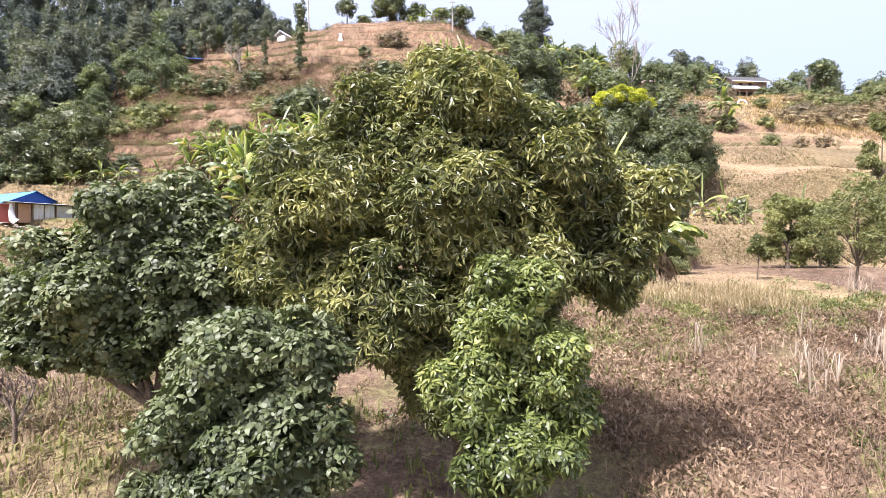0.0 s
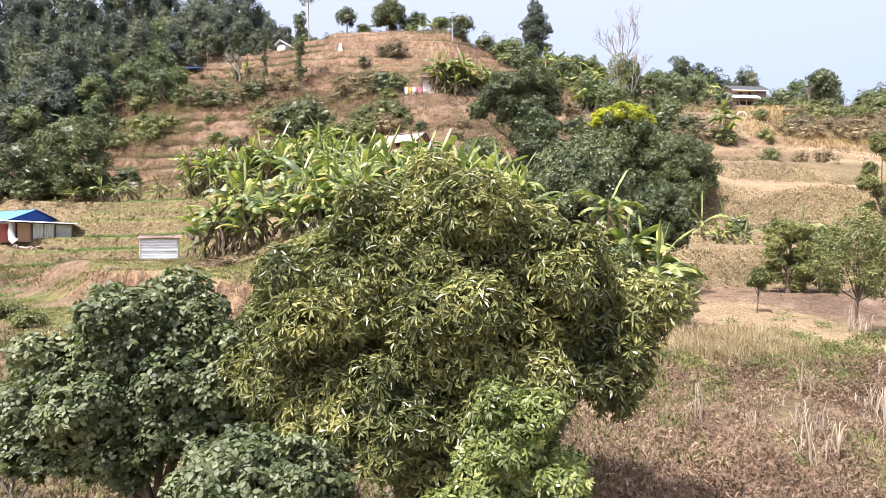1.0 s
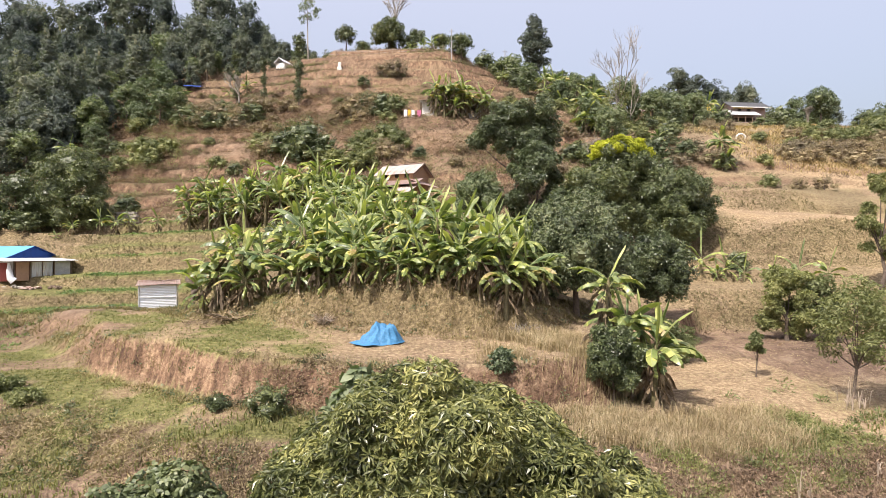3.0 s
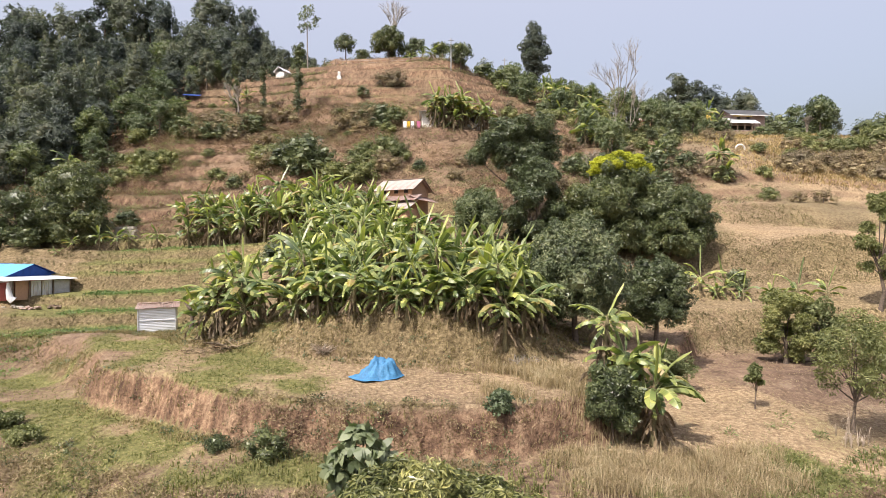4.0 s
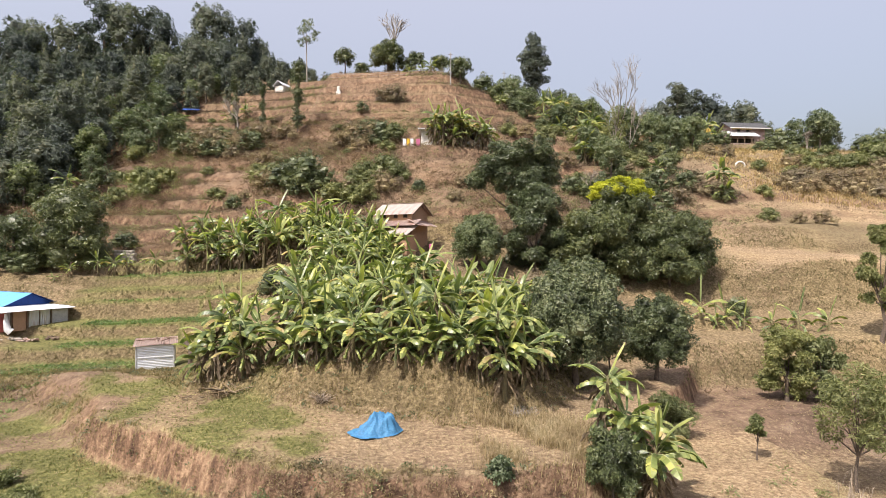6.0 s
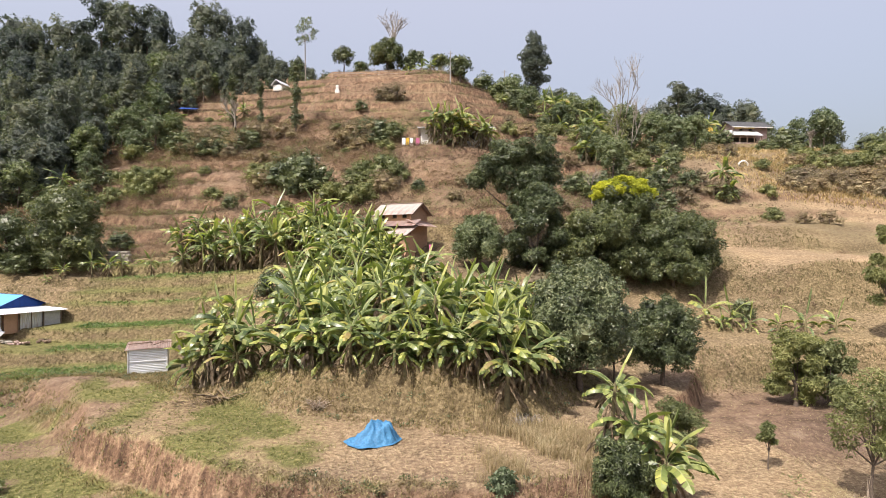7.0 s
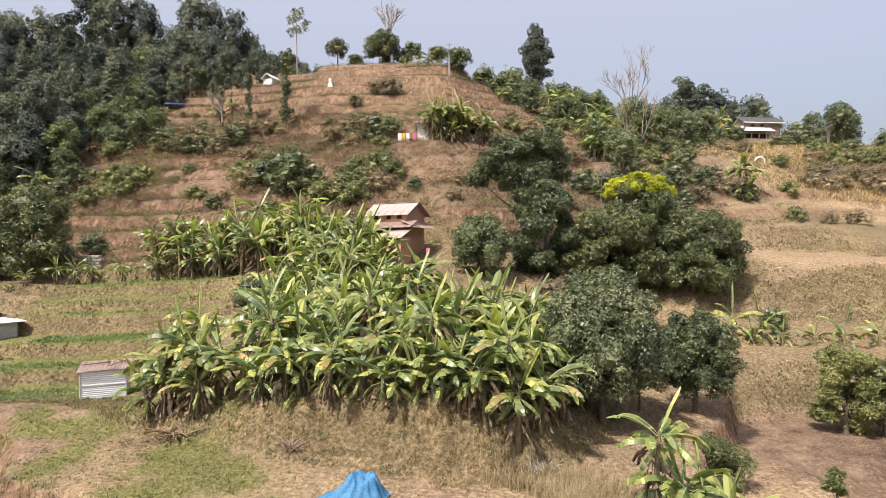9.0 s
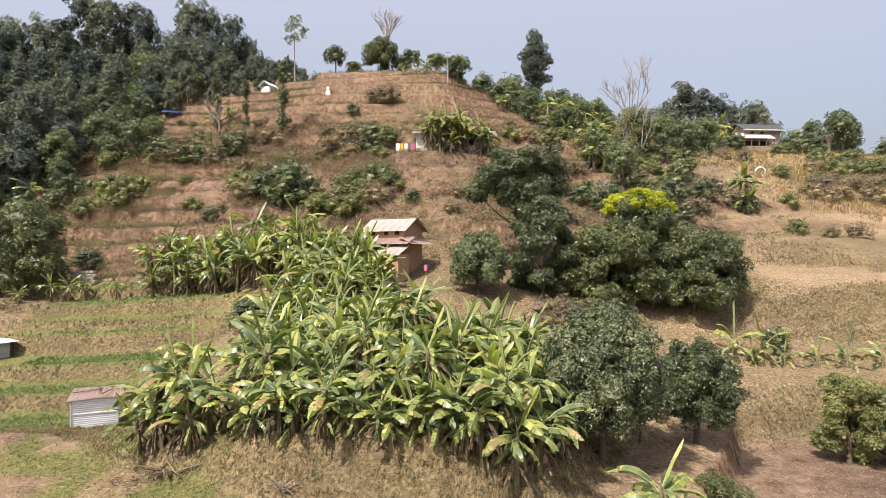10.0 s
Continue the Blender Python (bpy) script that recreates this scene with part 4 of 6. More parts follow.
def prism(bm, width, depth, rise, at):
    """A gable wall's triangle, width along x, depth (thin) along y."""
    vs = [bm.verts.new((x, y, z)) for y in (-depth / 2, depth / 2) for x, z in ((-width / 2, 0), (width / 2, 0), (0, rise))]
    for f in ((0, 1, 2), (5, 4, 3), (0, 3, 4, 1), (1, 4, 5, 2), (2, 5, 3, 0)):
        bm.faces.new([vs[i] for i in f])
    bmesh.ops.transform(bm, matrix=pose(*at), verts=vs)
    return bm


# the house under the blue roof: its shaded gable looks at us, a lean-to stands before it
def blue_house():
    m = pose(-38.2, 54.4, 2.05, 0, 0, 62)
    h = thing("blue_roof_house", "low house with a blue iron roof and a grey lean-to", "house", m)
    w = part("wall", boxes(((5.6, 9, 2.6), (.6, 7.6, .6)), bevel=.02), RED_WALL, h, "faded red sheet wall")
    for y in (5.5, 8.0):
        part("window", boxes(((.06, .9, .8), (-2.23, y, 1.1))), OPENING_SHADE, w)
    slope = math.degrees(math.atan2(1.3, 2.8))
    part("roof", ribbed(9.8, 3.5), BLUE_TIN, h, "light blue roof sheets", pose(-.95, 7.5, 2.52, 0, 0, 0) @ pose(0, 0, 0, 0, -slope, 0) @ pose(0, 0, 0, 0, 0, 90))
    # slope and gable away from the sun: their shade is in the sheet's blue
    part("roof", ribbed(9.8, 3.5), DEEP_OR_SHADED_BLUE, h, "blue roof sheets, coloured darker for the shaded slope", pose(2.15, 7.5, 2.52, 0, 0, 0) @ pose(0, 0, 0, 0, slope, 0) @ pose(0, 0, 0, 0, 0, 90))
    g = bmesh.new()
    prism(g, 5.6, .1, 1.3, (0, 0, 0))
    part("gable", g, DEEP_OR_SHADED_BLUE, h, at=pose(.6, 3.02, 1.88))
    part("red_wall", boxes(((1.6, .08, 1.7), (-3.3, .6, .8)), bevel=.01), RED_WALL, h, "faded red sheet wall")
    lean = part("lean_to_wall", boxes(((1.5, .08, 1.75), (1.75, 0, .85)), bevel=.01), GREY_BOARD, h, "grey board wall of the lean-to")
    for x in (-2.5, 2.5):
        part("side_wall", boxes(((.08, 3.0, 1.9), (x, 1.5, .9)), bevel=.01), GREY_BOARD, h)
    for k in range(2):
        part("board", boxes(((1.6, .05, .72), (1.75, -.06, .42 + .78 * k)), bevel=.012), GREY_BOARD, lean)
    for k, x in enumerate((-.55, .42)):
        door = part("door", ribbed(.92, 1.75, .16, .03), TIN, h, "plain iron sheet door", pose(x, -.05, .86, 90, 0, 0))
        part("door_frame", boxes(((.05, .05, 1.75), (-.45, 0, 0), (0, 0, 0)), bevel=.006), TIMBER, door, at=pose(0, 0, -.03, 90, 0, 0))
    part("lean_to_wall", boxes(((1.1, .08, 1.75), (-1.75, 0, .85)), bevel=.01), CLAY, h, "bare clay wall")
    part("lean_to_roof", ribbed(6.6, 3.9), WHITE_TIN, h, "whitish iron sheet roof", pose(-.3, 1.3, 1.96, 4, 0, 0))
    for x in (-2.5, -1.15, .95, 2.5):
        part("post", boxes(((.09, .09, 1.85), (x, -.12, .9)), bevel=.012), TIMBER, h)
    sheet = thing("hanging_sheet", "pale cloth hung at the lean-to's corner", "cloth", pose(-39.5, 51.8, 2.0, 0, 0, 60))
    v, f = tube([(0, 0, 1.7), (.05, .02, 1.0), (.1, -.1, .3), (.35, -.2, .05)], [.1, .22, .3, .36], 8)
    part("cloth", mesh_from("cloth", v, f, smooth=True), WHITE_CLOTH, sheet)
    for k, (x, y, sx, sy) in enumerate(((-36.6, 51.2, 1.6, .7), (-38.4, 50.9, 1.2, .6), (-35.6, 52.3, 1.3, .8))):
        heap_ob = thing("rubbish_heap", "low heap of old sheets and stones beside the house", "heap", pose(x, y, on(x, y), 0, 0, 40 * k))
        for j in range(7):
            piece = box(bmesh.new(), (R.uniform(.2, .6), R.uniform(.2, .5), R.uniform(.06, .2)), (R.normal(0, sx / 3), R.normal(0, sy / 3), .08 + .03 * j), (R.uniform(-20, 20), R.uniform(-20, 20), R.uniform(0, 90)), .02)
            part("scrap", piece, (RUSTY, STONE, TIMBER)[k], heap_ob)


blue_house()


# the little iron shed on the field's far corner
def iron_shed():
    h = thing("iron_shed", "small shed of grey ribbed iron with a rusty flat roof", "shed", pose(-22.2, 44.6, on(-22.2, 44.6, -.12), 0, 0, 22))
    part("wall", ribbed(1.95, 2.6, .12, .014), WHITE_TIN, h, at=pose(0, -1.0, 1.0, 0, 90, 90) @ pose(0, 0, 0, 0, 0, 0))
    part("wall", boxes(((.06, 2.0, 1.95), (-1.3, 0, 1.0)), bevel=.01), WHITE_TIN, h)
    part("wall", boxes(((.06, 2.0, 1.8), (1.3, 0, .92)), bevel=.01), TIN, h)
    part("wall", boxes(((2.6, .06, 2.1), (0, 1.0, 1.05)), bevel=.01), TIN, h)
    part("batten", boxes(((2.62, .05, .05), (0, -1.04, 1.02)), bevel=.008), GREY_BOARD, h)
    for x in (-1.3, 1.3):
        part("post", boxes(((.1, .1, 2.05), (x, -1.02, 1.0)), bevel=.015), GREY_BOARD, h)
    for k in range(4):
        part("roof_sheet", ribbed(.95, 2.5, .15, .03), RUSTY, h, "rusty roof sheet", pose(-1.05 + .7 * k, -.02, 2.1 + .012 * k, R.uniform(3, 7), R.uniform(-2, 2), R.uniform(-4, 4)))
    for k, (x, y, w) in enumerate(((-.6, .2, 20), (.7, -.4, 70), (1.1, .3, 130), (0, .5, 95))):
        part("pole", boxes(((1.7, .07, .06), (x, y, 2.23 + .03 * k), (0, 0, w)), bevel=.01), TIMBER, h, "loose pole weighing down the roof")


iron_shed()


# the clay house behind the bananas
def clay_house():
    h = thing("clay_house", "two-storey clay house with streaked iron roofs above the bananas", "house", pose(-4.5, 67.2, 7.7, 0, 0, -27))
    w = part("wall", boxes(((4.6, 3.8, 6.1), (0, 0, 3.0)), bevel=.03), CLAY, h, "ochre clay wall")
    for x in (-1.4, .2, 1.5):
        win = part("window", boxes(((.5, .1, .42), (x, -1.9, 5.75))), OPENING_SHADE, w)
        part("window_frame", boxes(((.6, .06, .07), (x, -1.96, 5.98)), ((.6, .06, .07), (x, -1.96, 5.52)), bevel=.008), TIMBER, win)
    g = bmesh.new()
    prism(g, 3.8, .3, 1.15, (0, 0, 0))
    part("gable", g, CLAY, h, at=pose(2.15, 0, 6.03, 0, 0, 90))
    g = bmesh.new()
    prism(g, 3.8, .3, 1.15, (0, 0, 0))
    part("gable", g, CLAY, h, at=pose(-2.15, 0, 6.03, 0, 0, 90))
    for k in range(6):
        part("roof_sheet", ribbed(1.02, 2.75, .17, .04), PALE_TIN, h, at=pose(-2.3 + .92 * k, -1.2, 6.6 + .006 * (k % 2), 31, 0, 0))
        part("roof_sheet", ribbed(1.02, 2.75, .17, .04), RUSTY, h, at=pose(-2.3 + .92 * k, 1.2, 6.6 + .006 * (k % 2), -31, 0, 0))
    part("ridge_cap", boxes(((5.6, .3, .04), (0, 0, 7.36)), bevel=.01), RUSTY, h)
    for s in (-1, 1):
        part("barge_board", boxes(((.06, 2.8, .14), (0, 0, 0)), bevel=.01), TIMBER, h, at=pose(2.8, -1.2 * s, 6.55, 31 * s, 0, 0))
    part("skirt_roof", ribbed(6.4, 1.9, .18, .04), RUSTY, h, "rusty lower roof round the storey", pose(.3, -2.55, 4.95, 24, 0, 0))
    part("skirt_roof", ribbed(4.6, 1.8, .18, .04), RUSTY, h, "rusty lower roof round the storey", pose(2.95, -.6, 4.95, 0, 0, 0) @ pose(0, 0, 0, 0, 0, 90) @ pose(0, 0, 0, 24, 0, 0))
    part("porch_wall", boxes(((2.5, 2.0, 4.0), (2.0, -3.6, 1.6)), bevel=.03), CLAY, h, "plain clay porch wall")
    part("porch_roof", ribbed(3.1, 2.9, .18, .04), PALE_TIN, h, "pale streaked porch roof", pose(2.0, -3.7, 4.05, 24, 0, 0))
    # solid strip coloured as the shade of the gap under the eaves
    part("upper_band", boxes(((4.2, .12, .5), (.2, -1.97, 4.7)), bevel=.01), OPENING_SHADE, h, "near-black panel painted as the shade below the eaves")
    cloth = thing("hanging_cloth", "pink cloth hung out beside the house", "cloth", pose(-1.1, 63.2, 9.9, 0, 0, -18))
    part("cloth", boxes(((.35, .06, .6), (0, 0, 0)), bevel=.02), PINK, cloth)
    part("line_pole", boxes(((.07, .07, 2.6), (0, .05, -.9)), bevel=.01), TIMBER, cloth)


clay_house()


def long_house():
    z = 27.0
    h = thing("long_low_house", "long low house with whitewashed wall and pale blue roof", "house", pose(2.5, 93.6, z, 0, 0, 0))
    w = part("wall", boxes(((11.5, 4, 3.0), (0, 1.2, .9)), bevel=.03), WHITE_WALL, h)
    for x in (-3.4, -1.0, 2.6, 4.4):
        part("window", boxes(((.8, .1, 1.0), (x, -.82, 1.1))), OPENING_SHADE, w)
    part("roof", ribbed(12.6, 3.4, .25, .05), WHITE_TIN, h, "pale blue-grey iron roof", pose(0, -.1, 2.75, 14, 0, 0))
    part("roof", ribbed(12.6, 3.4, .25, .05), WHITE_TIN, h, "pale blue-grey iron roof", pose(0, 3.1, 2.75, -14, 0, 0))
    s = thing("cloth_screen", "white cloth screen with drying yellow and pink clothes", "screen", pose(-5.0, 91.8, on(-5, 91.8), 0, 0, 4))
    for x, mat, wd in ((-.9, WHITE_CLOTH, .55), (-.3, YELLOW, .45), (.3, WHITE_CLOTH, .5), (1.3, PINK, .6)):
        part("cloth", boxes(((wd, .06, 1.2), (x, 0, .75)), bevel=.02), mat, s)
    for x in (-1.3, .65, 1.7):
        part("pole", boxes(((.07, .07, 1.7), (x, .06, .75)), bevel=.01), TIMBER, s)


long_house()


def ridge_house():
    h = thing("ridge_house", "two-storey farmhouse with a dark slate roof on the ridge", "house", pose(68.4, 128.5, on(67, 126, -.1), 0, 0, 6))
    w = part("wall", boxes(((8.2, 4.2, 4.5), (.6, 1.2, 2.25)), bevel=.04), PINK_CLAY, h, "pinkish clay wall")
    for x in (-1.6, .6):
        part("window", boxes(((.7, .1, .6), (x, -.92, 3.75))), OPENING_SHADE, w, "dark upper window")
    # solid panel whose near-black colour stands for the shade under the veranda
    part("veranda_back", boxes(((6.8, .1, 1.9), (-1.4, -1.0, 1.0)), bevel=.01), OPENING_SHADE, h, "near-black panel painted as the veranda's shade")
    part("veranda_roof", ribbed(7.8, 3.0, .3, .05), WHITE_TIN, h, "white iron sheet veranda roof", pose(-1.8, -1.95, 2.95, 32, 0, 0))
    for x in (-4.9, -3.2, -1.5, .2, 1.9):
        part("post", boxes(((.16, .16, 2.3), (x, -2.95, 1.0)), bevel=.02), TIMBER, h, "dark veranda post")
    part("rail", boxes(((7.2, .08, .5), (-1.5, -3.0, .3)), bevel=.02), PINK_CLAY, h)
    for k in range(9):
        part("maize_bunch", boxes(((.42, .3, .34), (0, 0, 0)), bevel=.1), MAIZE, h, at=pose(-2.9 + .52 * k, -1.1, 4.2 + .04 * (k % 2), 0, 9 * (k % 3) - 9, 0))
    slope = 30
    part("roof", boxes(((9.6, 3.5, .16), (0, 0, 0)), bevel=.03), SLATE, h, "dark slate roof", pose(.6, -.35, 5.15, slope, 0, 0))
    part("roof", boxes(((9.6, 3.5, .16), (0, 0, 0)), bevel=.03), SLATE, h, "dark slate roof", pose(.6, 2.7, 5.15, -slope, 0, 0))
    part("ridge_cap", boxes(((9.7, .34, .14), (.6, 1.18, 6.05)), bevel=.03), SLATE, h)
    for x in (-3.35, 4.55):
        g = bmesh.new()
        prism(g, 4.2, .3, 1.3, (0, 0, 0))
        part("gable", g, PINK_CLAY, h, at=pose(x, 1.2, 4.46, 0, 0, 90))
    part("eave_board", boxes(((9.7, .08, .2), (.6, -1.9, 4.24)), bevel=.01), WHITE_WALL, h)
    rack = thing("maize_rack", "yellow maize cobs hung on a wooden rack by the house", "maize rack", pose(57.9, 123, on(57.9, 123)))
    part("post", boxes(((.14, .14, 3.6), (0, 0, 1.7)), bevel=.02), TIMBER, rack)
    for k in range(12):
        part("maize_bunch", boxes(((.75, .6, .85), (0, 0, 0)), bevel=.18), MAIZE, rack, at=pose(.45 * ((k % 3) - 1) + R.normal(0, .12), R.normal(0, .2), 1.3 + .55 * (k // 3), R.normal(0, 12), R.normal(0, 12), R.uniform(0, 90)))
    s = thing("white_sheet", "white plastic sheet spread on the ground below the house", "sheet", pose(55.6, 112, on(55.6, 112, .1), 8, 0, 5))
    part("sheet", boxes(((6.2, 1.4, .12), (0, 0, 0)), bevel=.05), WHITE_CLOTH, s)
    v, f = tube([(.85 * math.cos(a), 0, .75 * math.sin(a)) for a in np.linspace(-.1, math.pi + .1, 11)], [.15] * 11, 7)
    arch = thing("white_arch", "white arched pipe standing on the knoll", "arch", pose(49.6, 94, on(49.6, 94, .05), 0, 0, 8))
    part("pipe", mesh_from("pipe", v, f, smooth=True), WHITE_WALL, arch)


ridge_house()


def small_built():
    z = on(-33.3, 119.5)
    h = thing("white_tent", "small whitewashed hut with a pale sheet roof on the crest", "hut", pose(-33.3, 119.5, z, 0, 0, 68))
    part("wall", boxes(((2.6, 2.2, 1.3), (0, 0, .5)), bevel=.03), WHITE_WALL, h)
    part("roof", boxes(((3.6, 1.7, .1), (0, 0, 0)), bevel=.02), WHITE_TIN, h, at=pose(0, -.66, 1.6, 38, 0, 0))
    part("roof", boxes(((3.6, 1.7, .1), (0, 0, 0)), bevel=.02), WHITE_TIN, h, at=pose(0, .66, 1.6, -38, 0, 0))
    s = thing("blue_sheet", "blue plastic sheet stretched between the trees", "sheet", pose(-51, 116, on(-51, 116, .6), 20, 0, 10))
    part("sheet", boxes(((3.4, 2.0, .08), (0, 0, 0)), bevel=.03), DEEP_OR_SHADED_BLUE, s)
    hut = thing("clay_hut", "small clay hut half hidden among the trees", "hut", pose(40.2, 114.5, on(40.2, 114.5, .6), 0, 0, -20))
    part("wall", boxes(((4.2, 3.0, 2.6), (0, 0, 1.2)), bevel=.03), CLAY, hut)
    for s_ in (-1, 1):
        part("roof", boxes(((4.9, 2.1, .1), (0, 0, 0)), bevel=.02), RUSTY, hut, at=pose(0, .9 * s_, 2.75, -26 * s_, 0, 0))
    t = thing("water_tank", "round blue plastic tank beside the house", "tank", pose(-10.6, 66, on(-10.6, 66), 0, 0, 0))
    v, f = tube([(0, 0, -.1), (0, 0, 1.6), (0, 0, 2.6), (0, 0, 2.75)], [.3, .3, .3, .12], 12)
    part("body", mesh_from("body", v, f, smooth=True), DEEP_OR_SHADED_BLUE, t)
    k = thing("stone_marker", "small pale stone marker on the hillside", "stone", pose(-20.2, 111.8, on(-20.2, 111.8)))
    part("stone", boxes(((.9, .7, .8), (0, 0, .3)), ((.55, .5, 1.1), (0, 0, 1.1)), bevel=.08), WHITE_WALL, k)
    wl = thing("stone_wall", "short dry stone wall on a terrace", "wall", pose(-38.6, 69.4, on(-38.6, 69.4), 0, 0, 0))
    for row in range(5):
        for c in range(5):
            part("stone", boxes(((.5, .6, .34), (0, 0, 0)), bevel=.05), STONE, wl, at=pose(-1.1 + .52 * c + .2 * (row % 2), R.normal(0, .04), .1 + .35 * row, R.normal(0, 2), R.normal(0, 2), R.normal(0, 5)))
    for x, y, hh in ((1.9, 113.5, 6.5), (14.0, 126, 8)):
        p = thing("utility_pole", "thin grey utility pole on the crest", "pole", pose(x, y, on(x, y)), "poles on the crest")
        v, f = tube([(0, 0, -.4), (0, 0, hh)], [.14, .09], 8)
        part("shaft", mesh_from("shaft", v, f, smooth=True), CONCRETE, p)
        part("crossarm", boxes(((1.1, .09, .09), (0, 0, hh - .4)), bevel=.01), TIMBER, p)
    fence = thing("fence", "thin wire fence with wooden posts along the crest", "fence", pose(0, 0, 0))
    pts = []
    for k in range(13):
        x = -24 + 2.2 * k
        y = 117.5 - .02 * (x + 10) ** 2 * .3
        pts.append((x, y, on(x, y)))
        part("post", boxes(((.12, .12, 1.5), (0, 0, .6)), bevel=.015), TIMBER, fence, at=pose(x, y, on(x, y)))
    for lift in (.7, 1.2):
        v, f = tube([(x, y, z + lift) for x, y, z in pts], [.02] * len(pts), 4)
        part("wire", mesh_from("wire", v, f), CONCRETE, fence)


small_built()


# the blue tarpaulin over a heap on the threshing field
def tarpaulin():
    n, rings = 96, 26
    vs, fs = [], []
    r = np.random.default_rng(4)
    for i in range(rings + 1):
        t = i / rings
        for k in range(n):
            w = 2 * math.pi * k / n
            rim = 1.28 + .22 * math.cos(w - 2.9) + .09 * math.sin(2 * w + 1) + .06 * math.sin(5 * w) + .03 * math.sin(11 * w)
            x, y = t * rim * math.cos(w), t * rim * .8 * math.sin(w)
            peak = min(.82, 1.25 * math.exp(-((x - .2) ** 2 / .55 + y * y / .36))) + .3 * math.exp(-((x + .55) ** 2 / .3 + (y + .05) ** 2 / .25)) + .16 * math.exp(-((x - .45) ** 2 + (y - .1) ** 2) / .06)
            side_fold = .15 * (abs(math.sin(4.2 * w + 1.6 * math.sin(2 * w) + 1.5 * t)) - .5) * sstep(.15, .6, t) * (1 - .4 * t)
            crease = (.5 - abs(2 * float(fnoise(x * 1.9 + 7, y * 1.9, 5)) - 1) * 2) * .26 * (1 - .5 * t) + (.5 - abs(2 * float(vnoise(x * 5 + y * 2, y * 4 - x, 8)) - 1)) * .14
            z = max(.015 + .05 * float(vnoise(w * 3, t * 4, 3)), peak * (1 - t ** 5) + side_fold + crease - .06)
            vs.append((x + side_fold * math.cos(w) * .8, y + side_fold * math.sin(w) * .8, z))
    for i in range(rings):
        for k in range(n):
            a, b = i * n + k, i * n + (k + 1) % n
            fs.append((a, a + n, b + n, b))
    t = thing("tarpaulin", "crumpled bright blue tarpaulin thrown over a heap of straw", "tarpaulin", pose(-3.05, 29.0, on(-3.05, 29, -.03), 0, 0, 8))
    part("sheet", mesh_from("sheet", np.array(vs), np.array(fs), smooth=True), TARP, t)


tarpaulin()


# bundles, brush and a dead stump
def bundle(label, x, y, n, length, spread, mat, lift=.0, thick=.02, seed=1, steep=.9):
    r = np.random.default_rng(seed)
    b = thing("brush_pile", label, "brush pile", pose(x, y, on(x, y, lift)), "brush piles")
    for k in range(n):
        w, e = r.uniform(0, 2 * math.pi), r.uniform(.0, steep)
        d = Vector((math.cos(w) * math.cos(e), math.sin(w) * math.cos(e), math.sin(e)))
        p = Vector((r.normal(0, spread * .4), r.normal(0, spread * .25), r.uniform(.02, .25)))
        v, f = tube([p, p + d * length * .5 + Vector((0, 0, .05)), p + d * length * r.uniform(.7, 1.0)], [thick, thick * .8, thick * .3], 4)
        part("stalk", mesh_from("stalk", v, f), mat, b)
    return b


bundle("small sheaf of pale dry stalks at the bank's foot", -6.9, 33.2, 60, .9, .4, PALE_STRAW, seed=3)
bundle("small heap of grey twigs at the bank's foot", 4.6, 31.2, 70, .8, .5, PALE_BARK, seed=4)
bundle("fallen dry banana stems below the clump", -13.4, 36.0, 22, 1.5, 1.1, BANANA_DEAD, thick=.05, seed=5, steep=.3)
bundle("scattered withered banana scraps on the field", -14.9, 35.2, 60, .45, 1.8, BANANA_DEAD, thick=.025, seed=6, steep=.25)
stump = thing("dead_stump", "twisted dead stump with withered leaves", "stump", pose(-19.0, 43.2, on(-19, 43.2)))
for k, row in enumerate(([(0, 0, -.2), (.1, 0, .9), (-.1, .1, 1.7), (.15, 0, 2.5)], [(.05, 0, .9), (.45, .1, 1.3), (.5, 0, 1.9)], [(0, 0, 1.5), (-.4, 0, 2.0), (-.35, .1, 2.4)])):
    v, f = tube(row, [.2, .14, .1, .04][:len(row)], 6)
    part("branch" if k else "trunk", mesh_from("stump", v, f, smooth=True), BARK, stump)
# ---- trees and bushes of the hillside, the crest and the wood ----
PROTO = {}


def grow(key, x, y, size=1.0, spin=0.0, lift=0.0, label="", wide=1.0):
    m = pose(x, y, on(x, y, lift - .1), 0, 0, spin) @ Matrix.Diagonal((size * wide, size * wide, size, 1))
    ob = PROTO[key]
    if ob.get("fresh"):
        del ob["fresh"]
        ob.matrix_basis = m
    else:
        ob = copy_thing(ob, m @ Matrix.Diagonal((*[1 / v for v in ob.scale], 1)))
    return tagged(ob, label)


def proto(key, *args, **kw):
    PROTO[key] = tree(args[0], args[1], pose(0, 0, -50), *args[2:], limbed=kw.pop("limbed", False), clumps=6, clump=(.28, .46), plain="far", name=kw.pop("name", args[1]), **kw)
    PROTO[key]["fresh"] = 1


def cone_lobes(r, height, radius, tiers):
    out = []
    for k in range(tiers):
        t = (k + .5) / tiers
        rad = radius * (1 - t) ** .7 * r.uniform(.85, 1.1)
        z = height * (.22 + .74 * t)
        for j in range(3 if k < tiers - 1 else 1):
            w = 2.1 * j + k
            off = rad * .5 if k < tiers - 1 else 0
            out.append((off * math.cos(w), off * math.sin(w), z, rad * .62 + .25, height / tiers * .62))
    return out


